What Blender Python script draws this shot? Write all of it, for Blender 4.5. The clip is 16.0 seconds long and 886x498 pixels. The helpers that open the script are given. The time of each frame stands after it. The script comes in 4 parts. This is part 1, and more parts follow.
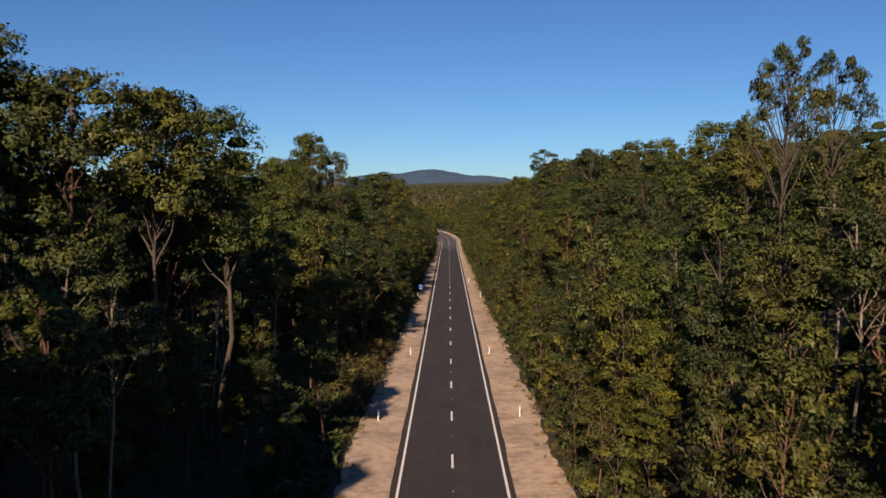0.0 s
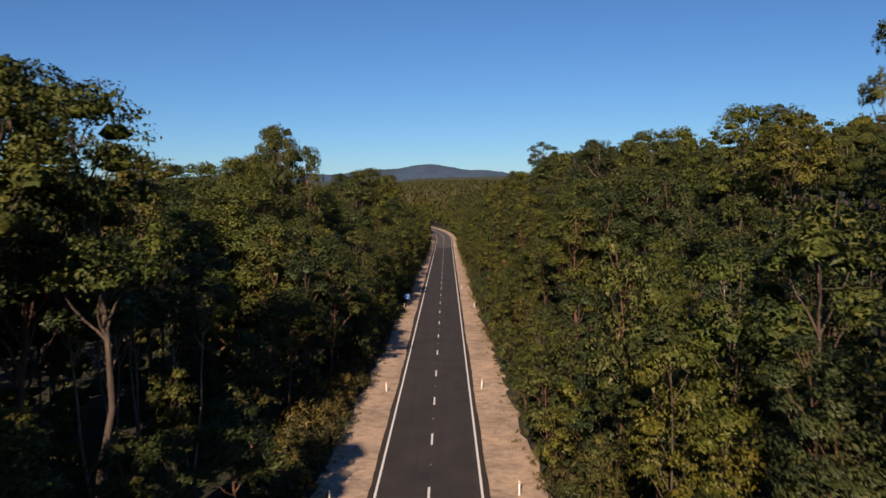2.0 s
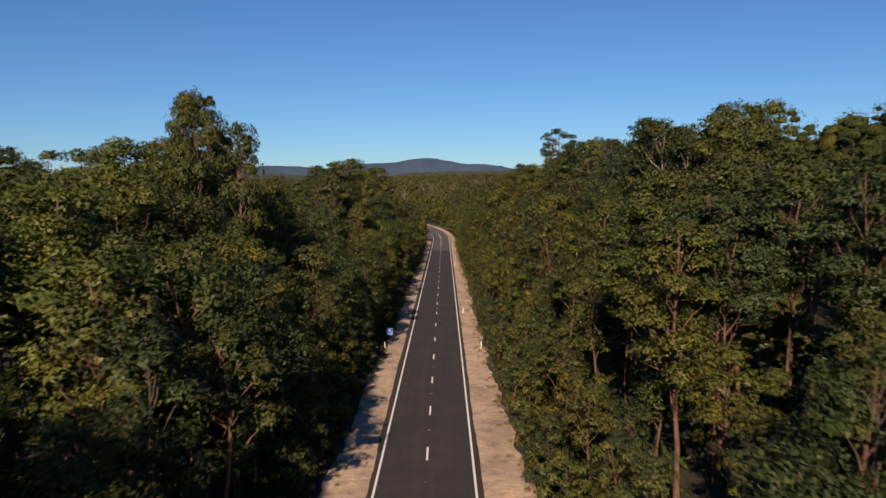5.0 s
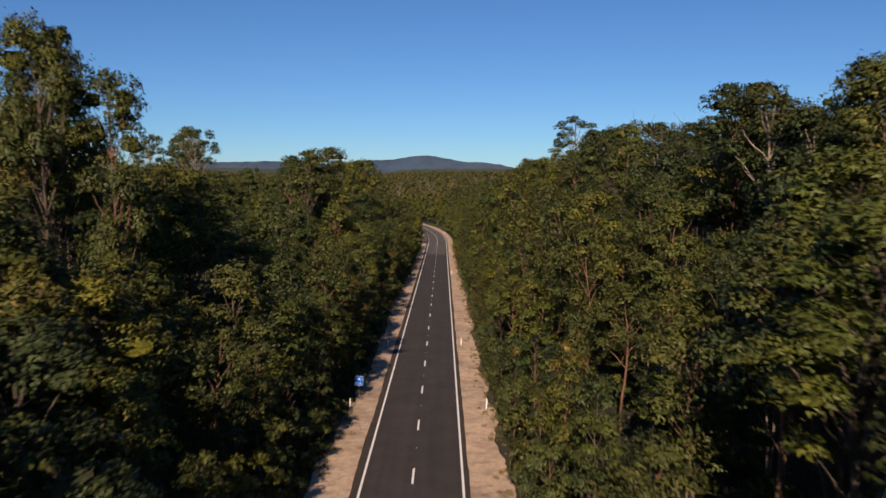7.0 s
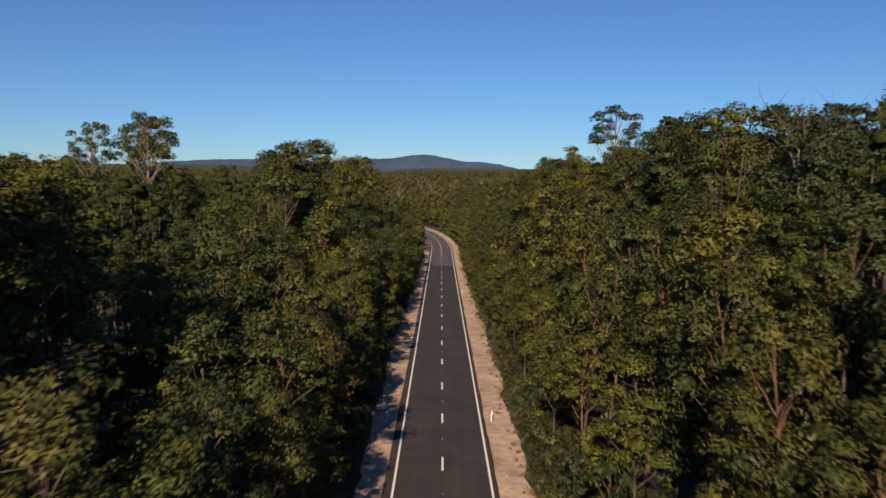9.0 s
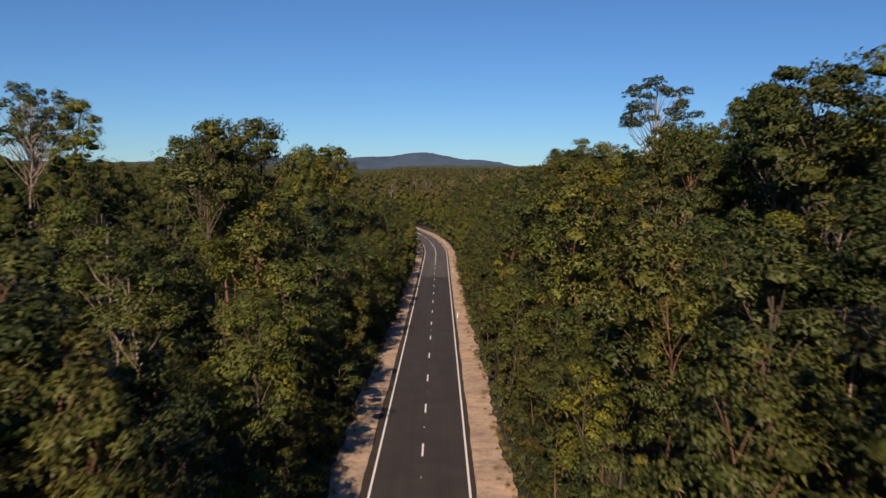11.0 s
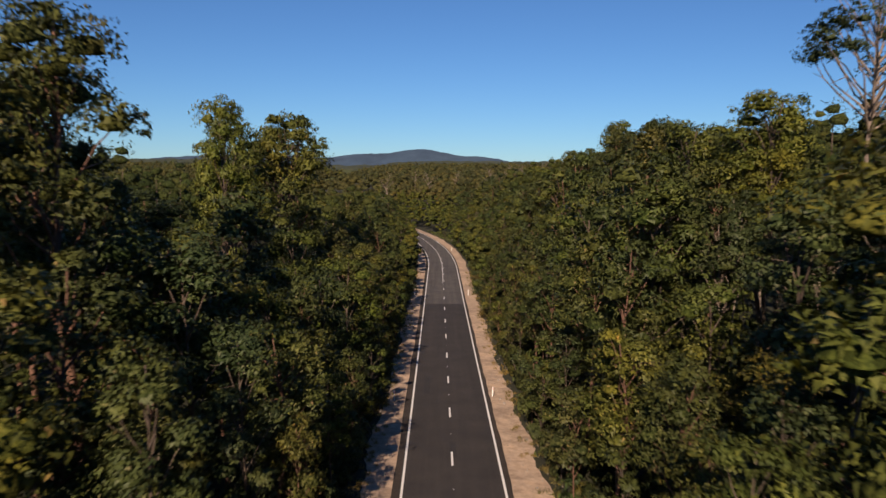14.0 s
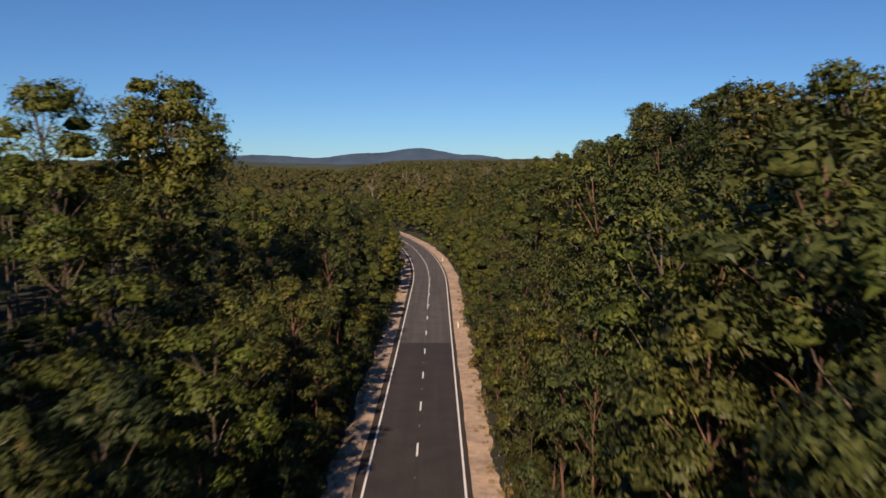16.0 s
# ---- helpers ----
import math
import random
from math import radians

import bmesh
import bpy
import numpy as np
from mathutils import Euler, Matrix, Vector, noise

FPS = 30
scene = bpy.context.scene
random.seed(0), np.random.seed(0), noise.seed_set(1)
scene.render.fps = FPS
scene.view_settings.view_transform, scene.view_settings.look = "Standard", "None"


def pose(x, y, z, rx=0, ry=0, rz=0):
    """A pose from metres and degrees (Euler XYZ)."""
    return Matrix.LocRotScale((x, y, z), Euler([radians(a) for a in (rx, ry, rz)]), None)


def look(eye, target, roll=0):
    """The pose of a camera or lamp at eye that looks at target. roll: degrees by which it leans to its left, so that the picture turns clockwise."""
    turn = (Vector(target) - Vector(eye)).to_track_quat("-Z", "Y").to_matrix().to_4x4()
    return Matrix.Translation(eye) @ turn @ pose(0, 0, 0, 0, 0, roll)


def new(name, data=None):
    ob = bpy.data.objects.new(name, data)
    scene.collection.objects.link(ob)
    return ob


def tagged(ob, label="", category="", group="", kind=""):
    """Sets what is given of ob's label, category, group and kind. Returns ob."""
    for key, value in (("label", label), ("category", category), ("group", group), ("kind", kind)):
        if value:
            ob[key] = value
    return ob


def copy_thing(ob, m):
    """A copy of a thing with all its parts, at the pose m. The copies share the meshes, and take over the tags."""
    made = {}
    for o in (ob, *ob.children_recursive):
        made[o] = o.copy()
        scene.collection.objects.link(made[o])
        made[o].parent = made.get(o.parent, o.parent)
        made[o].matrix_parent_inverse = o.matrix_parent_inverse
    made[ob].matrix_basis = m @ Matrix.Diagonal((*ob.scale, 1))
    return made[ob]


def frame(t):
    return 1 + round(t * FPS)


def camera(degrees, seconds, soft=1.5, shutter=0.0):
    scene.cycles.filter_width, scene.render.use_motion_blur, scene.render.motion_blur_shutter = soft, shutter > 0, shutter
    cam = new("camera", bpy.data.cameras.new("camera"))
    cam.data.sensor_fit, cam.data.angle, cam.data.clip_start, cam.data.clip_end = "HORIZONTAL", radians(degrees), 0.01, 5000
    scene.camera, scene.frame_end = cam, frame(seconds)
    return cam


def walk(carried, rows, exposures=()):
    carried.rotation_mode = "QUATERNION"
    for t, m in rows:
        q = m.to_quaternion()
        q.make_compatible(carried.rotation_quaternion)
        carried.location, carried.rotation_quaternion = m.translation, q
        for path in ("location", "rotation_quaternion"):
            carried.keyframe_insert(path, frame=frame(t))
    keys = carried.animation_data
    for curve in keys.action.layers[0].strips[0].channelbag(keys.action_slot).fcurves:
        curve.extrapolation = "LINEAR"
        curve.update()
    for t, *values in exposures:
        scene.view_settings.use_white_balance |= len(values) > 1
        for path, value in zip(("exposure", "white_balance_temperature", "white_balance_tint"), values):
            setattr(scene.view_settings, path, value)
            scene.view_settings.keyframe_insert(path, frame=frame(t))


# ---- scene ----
cam = camera(59.93, 16.0, soft=1.5, shutter=0.5)
# seconds, x, y, z in metres, yaw, pitch, roll in degrees
PATH = [
    (0.0, -0.266, -53.146, 19.216, 0.413, -4.457, 0.053),
    (0.5, 0.133, -49.544, 19.329, 0.366, -4.547, 0.219),
    (1.0, 0.511, -45.475, 19.465, 0.325, -4.659, 0.382),
    (1.5, 0.869, -41.065, 19.676, 0.279, -4.742, 0.563),
    (2.0, 1.386, -36.299, 19.769, 0.244, -4.847, 0.705),
    (2.5, 1.762, -30.913, 19.936, 0.214, -4.932, 0.710),
    (3.0, 2.042, -24.946, 20.078, 0.194, -5.053, 0.710),
    (3.5, 1.866, -18.544, 20.125, 0.163, -5.111, 0.670),
    (4.0, 1.410, -12.016, 20.177, 0.140, -5.181, 0.636),
    (6.5, 1.886, 23.824, 19.020, 0.011, -5.391, 0.009),
    (7.0, 2.003, 31.485, 18.966, -0.009, -5.433, -0.268),
    (7.5, 1.662, 39.213, 19.132, -0.062, -5.455, -0.545),
    (8.0, 0.829, 46.847, 19.329, -0.088, -5.481, -0.758),
    (8.5, 0.007, 54.605, 19.415, -0.084, -5.513, -0.812),
    (9.0, -0.392, 62.587, 19.180, -0.114, -5.477, -0.816),
    (11.5, 1.369, 104.360, 18.230, -0.208, -5.683, -0.644),
    (12.0, 0.604, 112.896, 17.871, -0.248, -5.745, -0.531),
    (12.5, -0.055, 120.954, 17.561, -0.239, -5.773, -0.359),
    (13.0, -0.600, 130.508, 17.516, -0.276, -5.814, -0.406),
    (13.5, -0.981, 138.923, 17.406, -0.281, -5.794, -0.522),
    (14.0, -1.192, 148.116, 16.589, -0.320, -5.809, -0.520),
    (14.5, -0.920, 155.662, 15.880, -0.324, -5.798, -0.438),
    (15.0, -0.230, 164.411, 15.599, -0.371, -5.831, -0.218),
    (15.5, 0.523, 172.240, 15.628, -0.399, -5.858, -0.030),
    (16.0, 1.612, 181.437, 16.148, -0.427, -5.894, 0.090),
]
walk(cam, [(t, pose(x, y, z, 90 + pitch, roll, yaw)) for t, x, y, z, yaw, pitch, roll in PATH])

# ---- light and sky ----
SUN_ELEV, SUN_TURN = 28.0, 10.0          # degrees; the sun stands behind the first camera, a little to the left
world = bpy.data.worlds.new("sky")
scene.world = world
world.use_nodes = True
wn = world.node_tree.nodes
sky = wn.new("ShaderNodeTexSky")
sky.sky_type = "NISHITA"
sky.sun_disc = False
sky.sun_elevation = radians(SUN_ELEV)
sky.sun_rotation = radians(180 + SUN_TURN)
sky.altitude = 1200
sky.air_density, sky.dust_density, sky.ozone_density = 1.0, 0.0, 4.0
wn["Background"].inputs["Strength"].default_value = 0.052
deep = wn.new("ShaderNodeMix")
deep.data_type, deep.blend_type = "RGBA", "MULTIPLY"
deep.inputs[0].default_value = 1.0
deep.inputs[7].default_value = (0.655, 0.91, 1.21, 1)
world.node_tree.links.new(sky.outputs["Color"], deep.inputs[6])
world.node_tree.links.new(deep.outputs[2], wn["Background"].inputs["Color"])
sun_data = bpy.data.lights.new("sun", "SUN")
sun_data.energy, sun_data.angle, sun_data.color = 5.0, radians(0.5), (1.0, 0.76, 0.57)
sun = new("sun", sun_data)
_e, _a = radians(SUN_ELEV), radians(SUN_TURN)
SUN_WAY = Vector((math.sin(_a) * math.cos(_e), math.cos(_a) * math.cos(_e), -math.sin(_e)))
sun.matrix_basis = look((-60, -300, 160), Vector((-60, -300, 160)) + SUN_WAY)
scene.view_settings.exposure = 0.42


# ---- materials ----
def material(name):
    m = bpy.data.materials.new(name)
    m.use_nodes = True
    nt = m.node_tree
    return m, nt, nt.nodes["Principled BSDF"]


def node(nt, kind, **values):
    n = nt.nodes.new(kind)
    for key, value in values.items():
        n.inputs[key].default_value = value
    return n


def ramp(nt, source, stops):
    r = nt.nodes.new("ShaderNodeValToRGB")
    while len(r.color_ramp.elements) < len(stops):
        r.color_ramp.elements.new(0.5)
    for e, (p, c) in zip(r.color_ramp.elements, stops):
        e.position, e.color = p, (*c, 1)
    nt.links.new(source, r.inputs["Fac"])
    return r.outputs["Color"]


def mixed(nt, mode, fac, a, b):
    n = nt.nodes.new("ShaderNodeMix")
    n.data_type, n.blend_type = "RGBA", mode
    for socket, value in ((n.inputs[0], fac), (n.inputs[6], a), (n.inputs[7], b)):
        if hasattr(value, "links"):
            nt.links.new(value, socket)
        else:
            socket.default_value = value if isinstance(value, (int, float)) else (*value, 1)
    return n.outputs[2]


def place(nt):
    return nt.nodes.new("ShaderNodeNewGeometry").outputs["Position"]


def noise_of(nt, vector, scale, detail=3.0, rough=0.55):
    n = node(nt, "ShaderNodeTexNoise", Scale=scale, Detail=detail, Roughness=rough)
    nt.links.new(vector, n.inputs["Vector"])
    return n.outputs["Fac"]


def bump(nt, bsdf, height, strength, distance):
    b = node(nt, "ShaderNodeBump", Strength=strength, Distance=distance)
    nt.links.new(height, b.inputs["Height"])
    nt.links.new(b.outputs["Normal"], bsdf.inputs["Normal"])


def leaf_material(name, dark, mid, light, warm, trans=0.12, mass=False):
    """Leaves: each leaf differs a little, each tree has its own tint, and tints drift over the forest."""
    m, nt, bsdf = material(name)
    geo = nt.nodes.new("ShaderNodeNewGeometry")
    info = nt.nodes.new("ShaderNodeObjectInfo")
    near_mid = [tuple(0.5 * (p + q) for p, q in zip(c, mid)) for c in (dark, light)]
    col = ramp(nt, geo.outputs["Random Per Island"], [(0.0, near_mid[0]), (0.5, mid), (0.975, near_mid[1]), (1.0, warm)])
    clump = noise_of(nt, nt.nodes.new("ShaderNodeTexCoord").outputs["Object"], 0.8, 1.0)
    col = mixed(nt, "MULTIPLY", 1.0, col, ramp(nt, clump, [(0.32, (0.7, 0.76, 0.8)), (0.5, (1, 1, 1)), (0.68, (1.34, 1.26, 1.0))]))
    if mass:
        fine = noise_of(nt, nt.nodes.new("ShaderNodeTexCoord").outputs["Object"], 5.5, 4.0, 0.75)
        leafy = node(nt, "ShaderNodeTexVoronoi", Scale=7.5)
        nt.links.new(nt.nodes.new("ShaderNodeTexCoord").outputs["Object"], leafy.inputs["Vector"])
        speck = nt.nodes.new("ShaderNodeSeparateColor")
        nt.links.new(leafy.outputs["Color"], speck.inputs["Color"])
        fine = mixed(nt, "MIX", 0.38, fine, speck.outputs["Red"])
        # the darkest stop paints the shade of gaps between leaves into the colour
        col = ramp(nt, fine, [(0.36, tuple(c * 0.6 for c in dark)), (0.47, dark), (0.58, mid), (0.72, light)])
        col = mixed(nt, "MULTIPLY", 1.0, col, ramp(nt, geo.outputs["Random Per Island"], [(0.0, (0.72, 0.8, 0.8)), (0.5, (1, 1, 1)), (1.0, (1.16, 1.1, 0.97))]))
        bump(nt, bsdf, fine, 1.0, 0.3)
    drift = noise_of(nt, geo.outputs["Position"], 0.09, 2.0)
    tint = ramp(nt, drift, [(0.3, (0.80, 0.92, 0.84)), (0.5, (1, 1, 1)), (0.72, (1.14, 1.05, 0.82))])
    col = mixed(nt, "MULTIPLY", 1.0, col, tint)
    cell = node(nt, "ShaderNodeTexVoronoi", Scale=0.19)
    nt.links.new(geo.outputs["Position"], cell.inputs["Vector"])
    pick = nt.nodes.new("ShaderNodeSeparateColor")
    nt.links.new(cell.outputs["Color"], pick.inputs["Color"])
    col = mixed(nt, "MULTIPLY", 0.5, col, ramp(nt, pick.outputs["Red"], [(0.0, (0.72, 0.80, 0.80)), (0.35, (0.92, 0.97, 0.95)), (0.7, (1.12, 1.08, 0.92)), (0.93, (1.4, 1.24, 0.85)), (1.0, (1.35, 1.0, 0.8))]))
    own = ramp(nt, info.outputs["Random"], [(0.0, (0.66, 0.76, 0.72)), (0.3, (0.88, 0.94, 0.86)), (0.6, (1.02, 1.05, 0.9)), (0.86, (1.3, 1.3, 0.85)), (1.0, (1.3, 1.08, 0.86))])
    col = mixed(nt, "MULTIPLY", 0.95, col, own)
    nt.links.new(col, bsdf.inputs["Base Color"])
    bsdf.inputs["Roughness"].default_value = 0.9 if mass else 0.55
    bsdf.inputs["Specular IOR Level"].default_value = 0.05 if mass else 0.25
    tr = nt.nodes.new("ShaderNodeBsdfTranslucent")
    nt.links.new(mixed(nt, "MULTIPLY", 1.0, col, (1.25, 1.2, 0.5)), tr.inputs["Color"])
    mix = node(nt, "ShaderNodeMixShader", Fac=trans)
    nt.links.new(bsdf.outputs[0], mix.inputs[1])
    nt.links.new(tr.outputs[0], mix.inputs[2])
    nt.links.new(mix.outputs[0], nt.nodes["Material Output"].inputs["Surface"])
    return m


def bark_material(name, low, high, streak):
    m, nt, bsdf = material(name)
    co = nt.nodes.new("ShaderNodeTexCoord").outputs["Object"]
    mp = nt.nodes.new("ShaderNodeMapping")
    mp.inputs["Scale"].default_value = (1, 1, 0.12)
    nt.links.new(co, mp.inputs["Vector"])
    n1 = noise_of(nt, mp.outputs["Vector"], 9.0, 4.0, 0.65)
    n2 = noise_of(nt, co, 0.5, 2.0)
    col = ramp(nt, n1, [(0.3, low), (0.55, high), (0.75, streak)])
    col = mixed(nt, "MULTIPLY", 0.6, col, ramp(nt, n2, [(0.3, (0.55, 0.5, 0.48)), (0.7, (1.2, 1.1, 1.0))]))
    nt.links.new(col, bsdf.inputs["Base Color"])
    bsdf.inputs["Roughness"].default_value = 0.85
    bump(nt, bsdf, n1, 0.6, 0.03)
    return m


def asphalt_material(name, low, high, streaked):
    m, nt, bsdf = material(name)
    p = place(nt)
    grain = noise_of(nt, p, 60.0, 2.0, 0.7)
    patch = noise_of(nt, p, 0.35, 4.0, 0.6)
    mp = nt.nodes.new("ShaderNodeMapping")
    mp.inputs["Scale"].default_value = (1.6, 0.025, 1)
    nt.links.new(p, mp.inputs["Vector"])
    wheel = noise_of(nt, mp.outputs["Vector"], 1.0, 3.0)
    col = ramp(nt, grain, [(0.3, low), (0.7, high)])
    col = mixed(nt, "MULTIPLY", 0.75, col, ramp(nt, patch, [(0.3, (0.72, 0.72, 0.75)), (0.7, (1.2, 1.17, 1.12))]))
    col = mixed(nt, "MULTIPLY", streaked, col, ramp(nt, wheel, [(0.35, (0.68, 0.68, 0.7)), (0.65, (1.22, 1.2, 1.15))]))
    nt.links.new(col, bsdf.inputs["Base Color"])
    bsdf.inputs["Roughness"].default_value = 0.82
    bsdf.inputs["Specular IOR Level"].default_value = 0.3
    bump(nt, bsdf, grain, 0.5, 0.01)
    return m


def ground_material(name, stops, fine, coarse, rough=0.95, tracks=0.0):
    m, nt, bsdf = material(name)
    p = place(nt)
    n1 = noise_of(nt, p, fine, 5.0, 0.65)
    n2 = noise_of(nt, p, coarse, 4.0, 0.6)
    col = ramp(nt, n1, stops)
    col = mixed(nt, "MULTIPLY", 0.8, col, ramp(nt, n2, [(0.3, (0.62, 0.6, 0.6)), (0.5, (1, 1, 1)), (0.72, (1.25, 1.18, 1.1))]))
    if tracks:
        mp = nt.nodes.new("ShaderNodeMapping")
        mp.inputs["Scale"].default_value = (0.8, 1.25, 1)
        mp.inputs["Rotation"].default_value = (0, 0, radians(24))
        nt.links.new(p, mp.inputs["Vector"])
        n3 = noise_of(nt, mp.outputs["Vector"], 0.9, 5.0, 0.7)
        col = mixed(nt, "MULTIPLY", tracks, col, ramp(nt, n3, [(0.38, (0.55, 0.52, 0.5)), (0.5, (1, 1, 1)), (0.65, (1.25, 1.2, 1.12))]))
        spots = noise_of(nt, p, 14.0, 2.0, 0.8)
        col = mixed(nt, "MULTIPLY", 0.6, col, ramp(nt, spots, [(0.28, (0.35, 0.3, 0.27)), (0.36, (1, 1, 1))]))
    nt.links.new(col, bsdf.inputs["Base Color"])
    bsdf.inputs["Roughness"].default_value = rough
    bump(nt, bsdf, n1, 0.7, 0.06)
    return m


def plain_material(name, colour, rough, metal=0.0, wear=0.25, scale=12.0):
    m, nt, bsdf = material(name)
    n = noise_of(nt, place(nt), scale, 4.0, 0.6)
    d = tuple(c * (1 - wear) for c in colour)
    nt.links.new(ramp(nt, n, [(0.3, d), (0.62, colour)]), bsdf.inputs["Base Color"])
    bsdf.inputs["Roughness"].default_value, bsdf.inputs["Metallic"].default_value = rough, metal
    return m


GREENS = {"olive": ((0.053, 0.061, 0.025), (0.077, 0.086, 0.031), (0.120, 0.126, 0.046), (0.215, 0.141, 0.090)),
          "deep": ((0.041, 0.054, 0.026), (0.062, 0.076, 0.033), (0.099, 0.112, 0.050), (0.17, 0.141, 0.090)),
          "fresh": ((0.071, 0.083, 0.024), (0.098, 0.110, 0.029), (0.144, 0.150, 0.043), (0.207, 0.168, 0.063))}
LEAF, LEAF_DEEP, LEAF_FRESH = [leaf_material(k + "_gum_leaves", *GREENS[k]) for k in ("olive", "deep", "fresh")]
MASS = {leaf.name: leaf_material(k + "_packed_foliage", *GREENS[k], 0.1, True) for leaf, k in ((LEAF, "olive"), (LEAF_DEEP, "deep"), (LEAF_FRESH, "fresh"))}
GREENS["scrub"] = ((0.040, 0.042, 0.018), (0.066, 0.064, 0.026), (0.10, 0.092, 0.038), (0.16, 0.11, 0.06))
LEAF_SCRUB = leaf_material("heath_leaves", *GREENS["scrub"])
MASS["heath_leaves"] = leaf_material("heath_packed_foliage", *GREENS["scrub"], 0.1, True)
GREENS["ridge"] = ((0.086, 0.076, 0.036), (0.125, 0.110, 0.050), (0.180, 0.158, 0.074), (0.22, 0.16, 0.10))
LEAF_RIDGE = leaf_material("ridge_gum_leaves", *GREENS["ridge"])
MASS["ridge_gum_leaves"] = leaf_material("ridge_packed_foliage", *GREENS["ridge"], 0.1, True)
LEAF_DRY = leaf_material("dry_scrub_leaves", (0.040, 0.034, 0.014), (0.085, 0.066, 0.024), (0.14, 0.105, 0.04), (0.20, 0.13, 0.06))
BARK_RED = bark_material("red_brown_bark", (0.065, 0.036, 0.024), (0.15, 0.082, 0.055), (0.26, 0.155, 0.11))
BARK_GREY = bark_material("grey_stringy_bark", (0.042, 0.032, 0.025), (0.092, 0.07, 0.055), (0.165, 0.135, 0.11))
BARK_PALE = bark_material("pale_smooth_bark", (0.13, 0.105, 0.085), (0.26, 0.215, 0.18), (0.40, 0.35, 0.30))
ASPHALT = asphalt_material("dark_new_asphalt", (0.034, 0.031, 0.030), (0.062, 0.056, 0.053), 0.35)
ASPHALT_OLD = asphalt_material("worn_grey_asphalt", (0.072, 0.068, 0.066), (0.125, 0.118, 0.112), 0.6)
SEAL_EDGE = ground_material("brown_seal_edge", [(0.3, (0.020, 0.015, 0.012)), (0.7, (0.050, 0.037, 0.029))], 8.0, 0.6)
SAND = ground_material("sandy_gravel", [(0.25, (0.34, 0.248, 0.172)), (0.5, (0.46, 0.345, 0.25)), (0.8, (0.56, 0.43, 0.32))], 2.2, 0.22, tracks=0.6)
# litter and undergrowth tones, darkened to stand for deep forest shade
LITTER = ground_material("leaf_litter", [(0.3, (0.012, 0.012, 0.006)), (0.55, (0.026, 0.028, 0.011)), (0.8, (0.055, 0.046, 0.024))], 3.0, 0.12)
FAR_WOOD = ground_material("far_canopy", [(0.3, (0.020, 0.030, 0.012)), (0.55, (0.048, 0.058, 0.020)), (0.8, (0.09, 0.085, 0.034))], 0.16, 0.012)
PAINT = plain_material("white_road_paint", (0.84, 0.83, 0.80), 0.6, wear=0.12, scale=5.0)
POST_WHITE = plain_material("white_plastic", (0.80, 0.79, 0.76), 0.45, wear=0.12)
RED_GLASS = plain_material("red_reflector", (0.55, 0.03, 0.02), 0.25, wear=0.1)
STEEL = plain_material("galvanised_steel", (0.42, 0.43, 0.44), 0.45, 0.8)
SIGN_BLUE = plain_material("blue_sign_face", (0.012, 0.12, 0.52), 0.35, wear=0.1)
SIGN_WHITE = plain_material("white_sign_print", (0.80, 0.82, 0.84), 0.4, wear=0.05)
DRY_GRASS = leaf_material("dry_grass_blades", (0.10, 0.075, 0.03), (0.20, 0.15, 0.06), (0.30, 0.23, 0.10), (0.16, 0.17, 0.05), 0.3)
STONE = plain_material("grey_stone", (0.30, 0.26, 0.22), 0.9, wear=0.5, scale=9.0)
TAR = asphalt_material("dark_tar_patch", (0.027, 0.026, 0.027), (0.049, 0.046, 0.047), 0.3)
# wooded hills with the blue haze of distance mixed into the base colour
HILL = ground_material("hazed_wooded_hill", [(0.3, (0.030, 0.058, 0.098)), (0.6, (0.044, 0.078, 0.125)), (0.8, (0.060, 0.097, 0.15))], 0.02, 0.004)


# ---- mesh helpers ----
def mesh_of(name, verts, faces, mat, smooth=False, normals=None):
    """A mesh from a (n, 3) array and an array or list of faces."""
    me = bpy.data.meshes.new(name)
    verts = np.asarray(verts, dtype=np.float32)
    if isinstance(faces, np.ndarray):
        k = faces.shape[1]
        me.vertices.add(len(verts))
        me.vertices.foreach_set("co", verts.ravel())
        me.loops.add(faces.size)
        me.loops.foreach_set("vertex_index", faces.astype(np.int32).ravel())
        me.polygons.add(len(faces))
        me.polygons.foreach_set("loop_start", np.arange(0, faces.size, k, dtype=np.int32))
        me.update(calc_edges=True)
    else:
        me.from_pydata(verts.tolist(), [], faces)
        me.update()
    if smooth:
        me.polygons.foreach_set("use_smooth", [True] * len(me.polygons))
    if normals is not None:
        me.polygons.foreach_set("use_smooth", [True] * len(me.polygons))
        me.attributes.new("custom_normal", "FLOAT_VECTOR", "POINT").data.foreach_set("vector", np.asarray(normals, np.float32).ravel())
    if mat:
        me.materials.append(mat)
    return me


def part(name, bm, mat, parent, label=""):
    """Links a bmesh as one mesh object under a thing or a part."""
    me = bpy.data.meshes.new(name)
    bm.to_mesh(me)
    bm.free()
    me.materials.append(mat)
    ob = new(name, me)
    ob.parent = parent
    return tagged(ob, label)


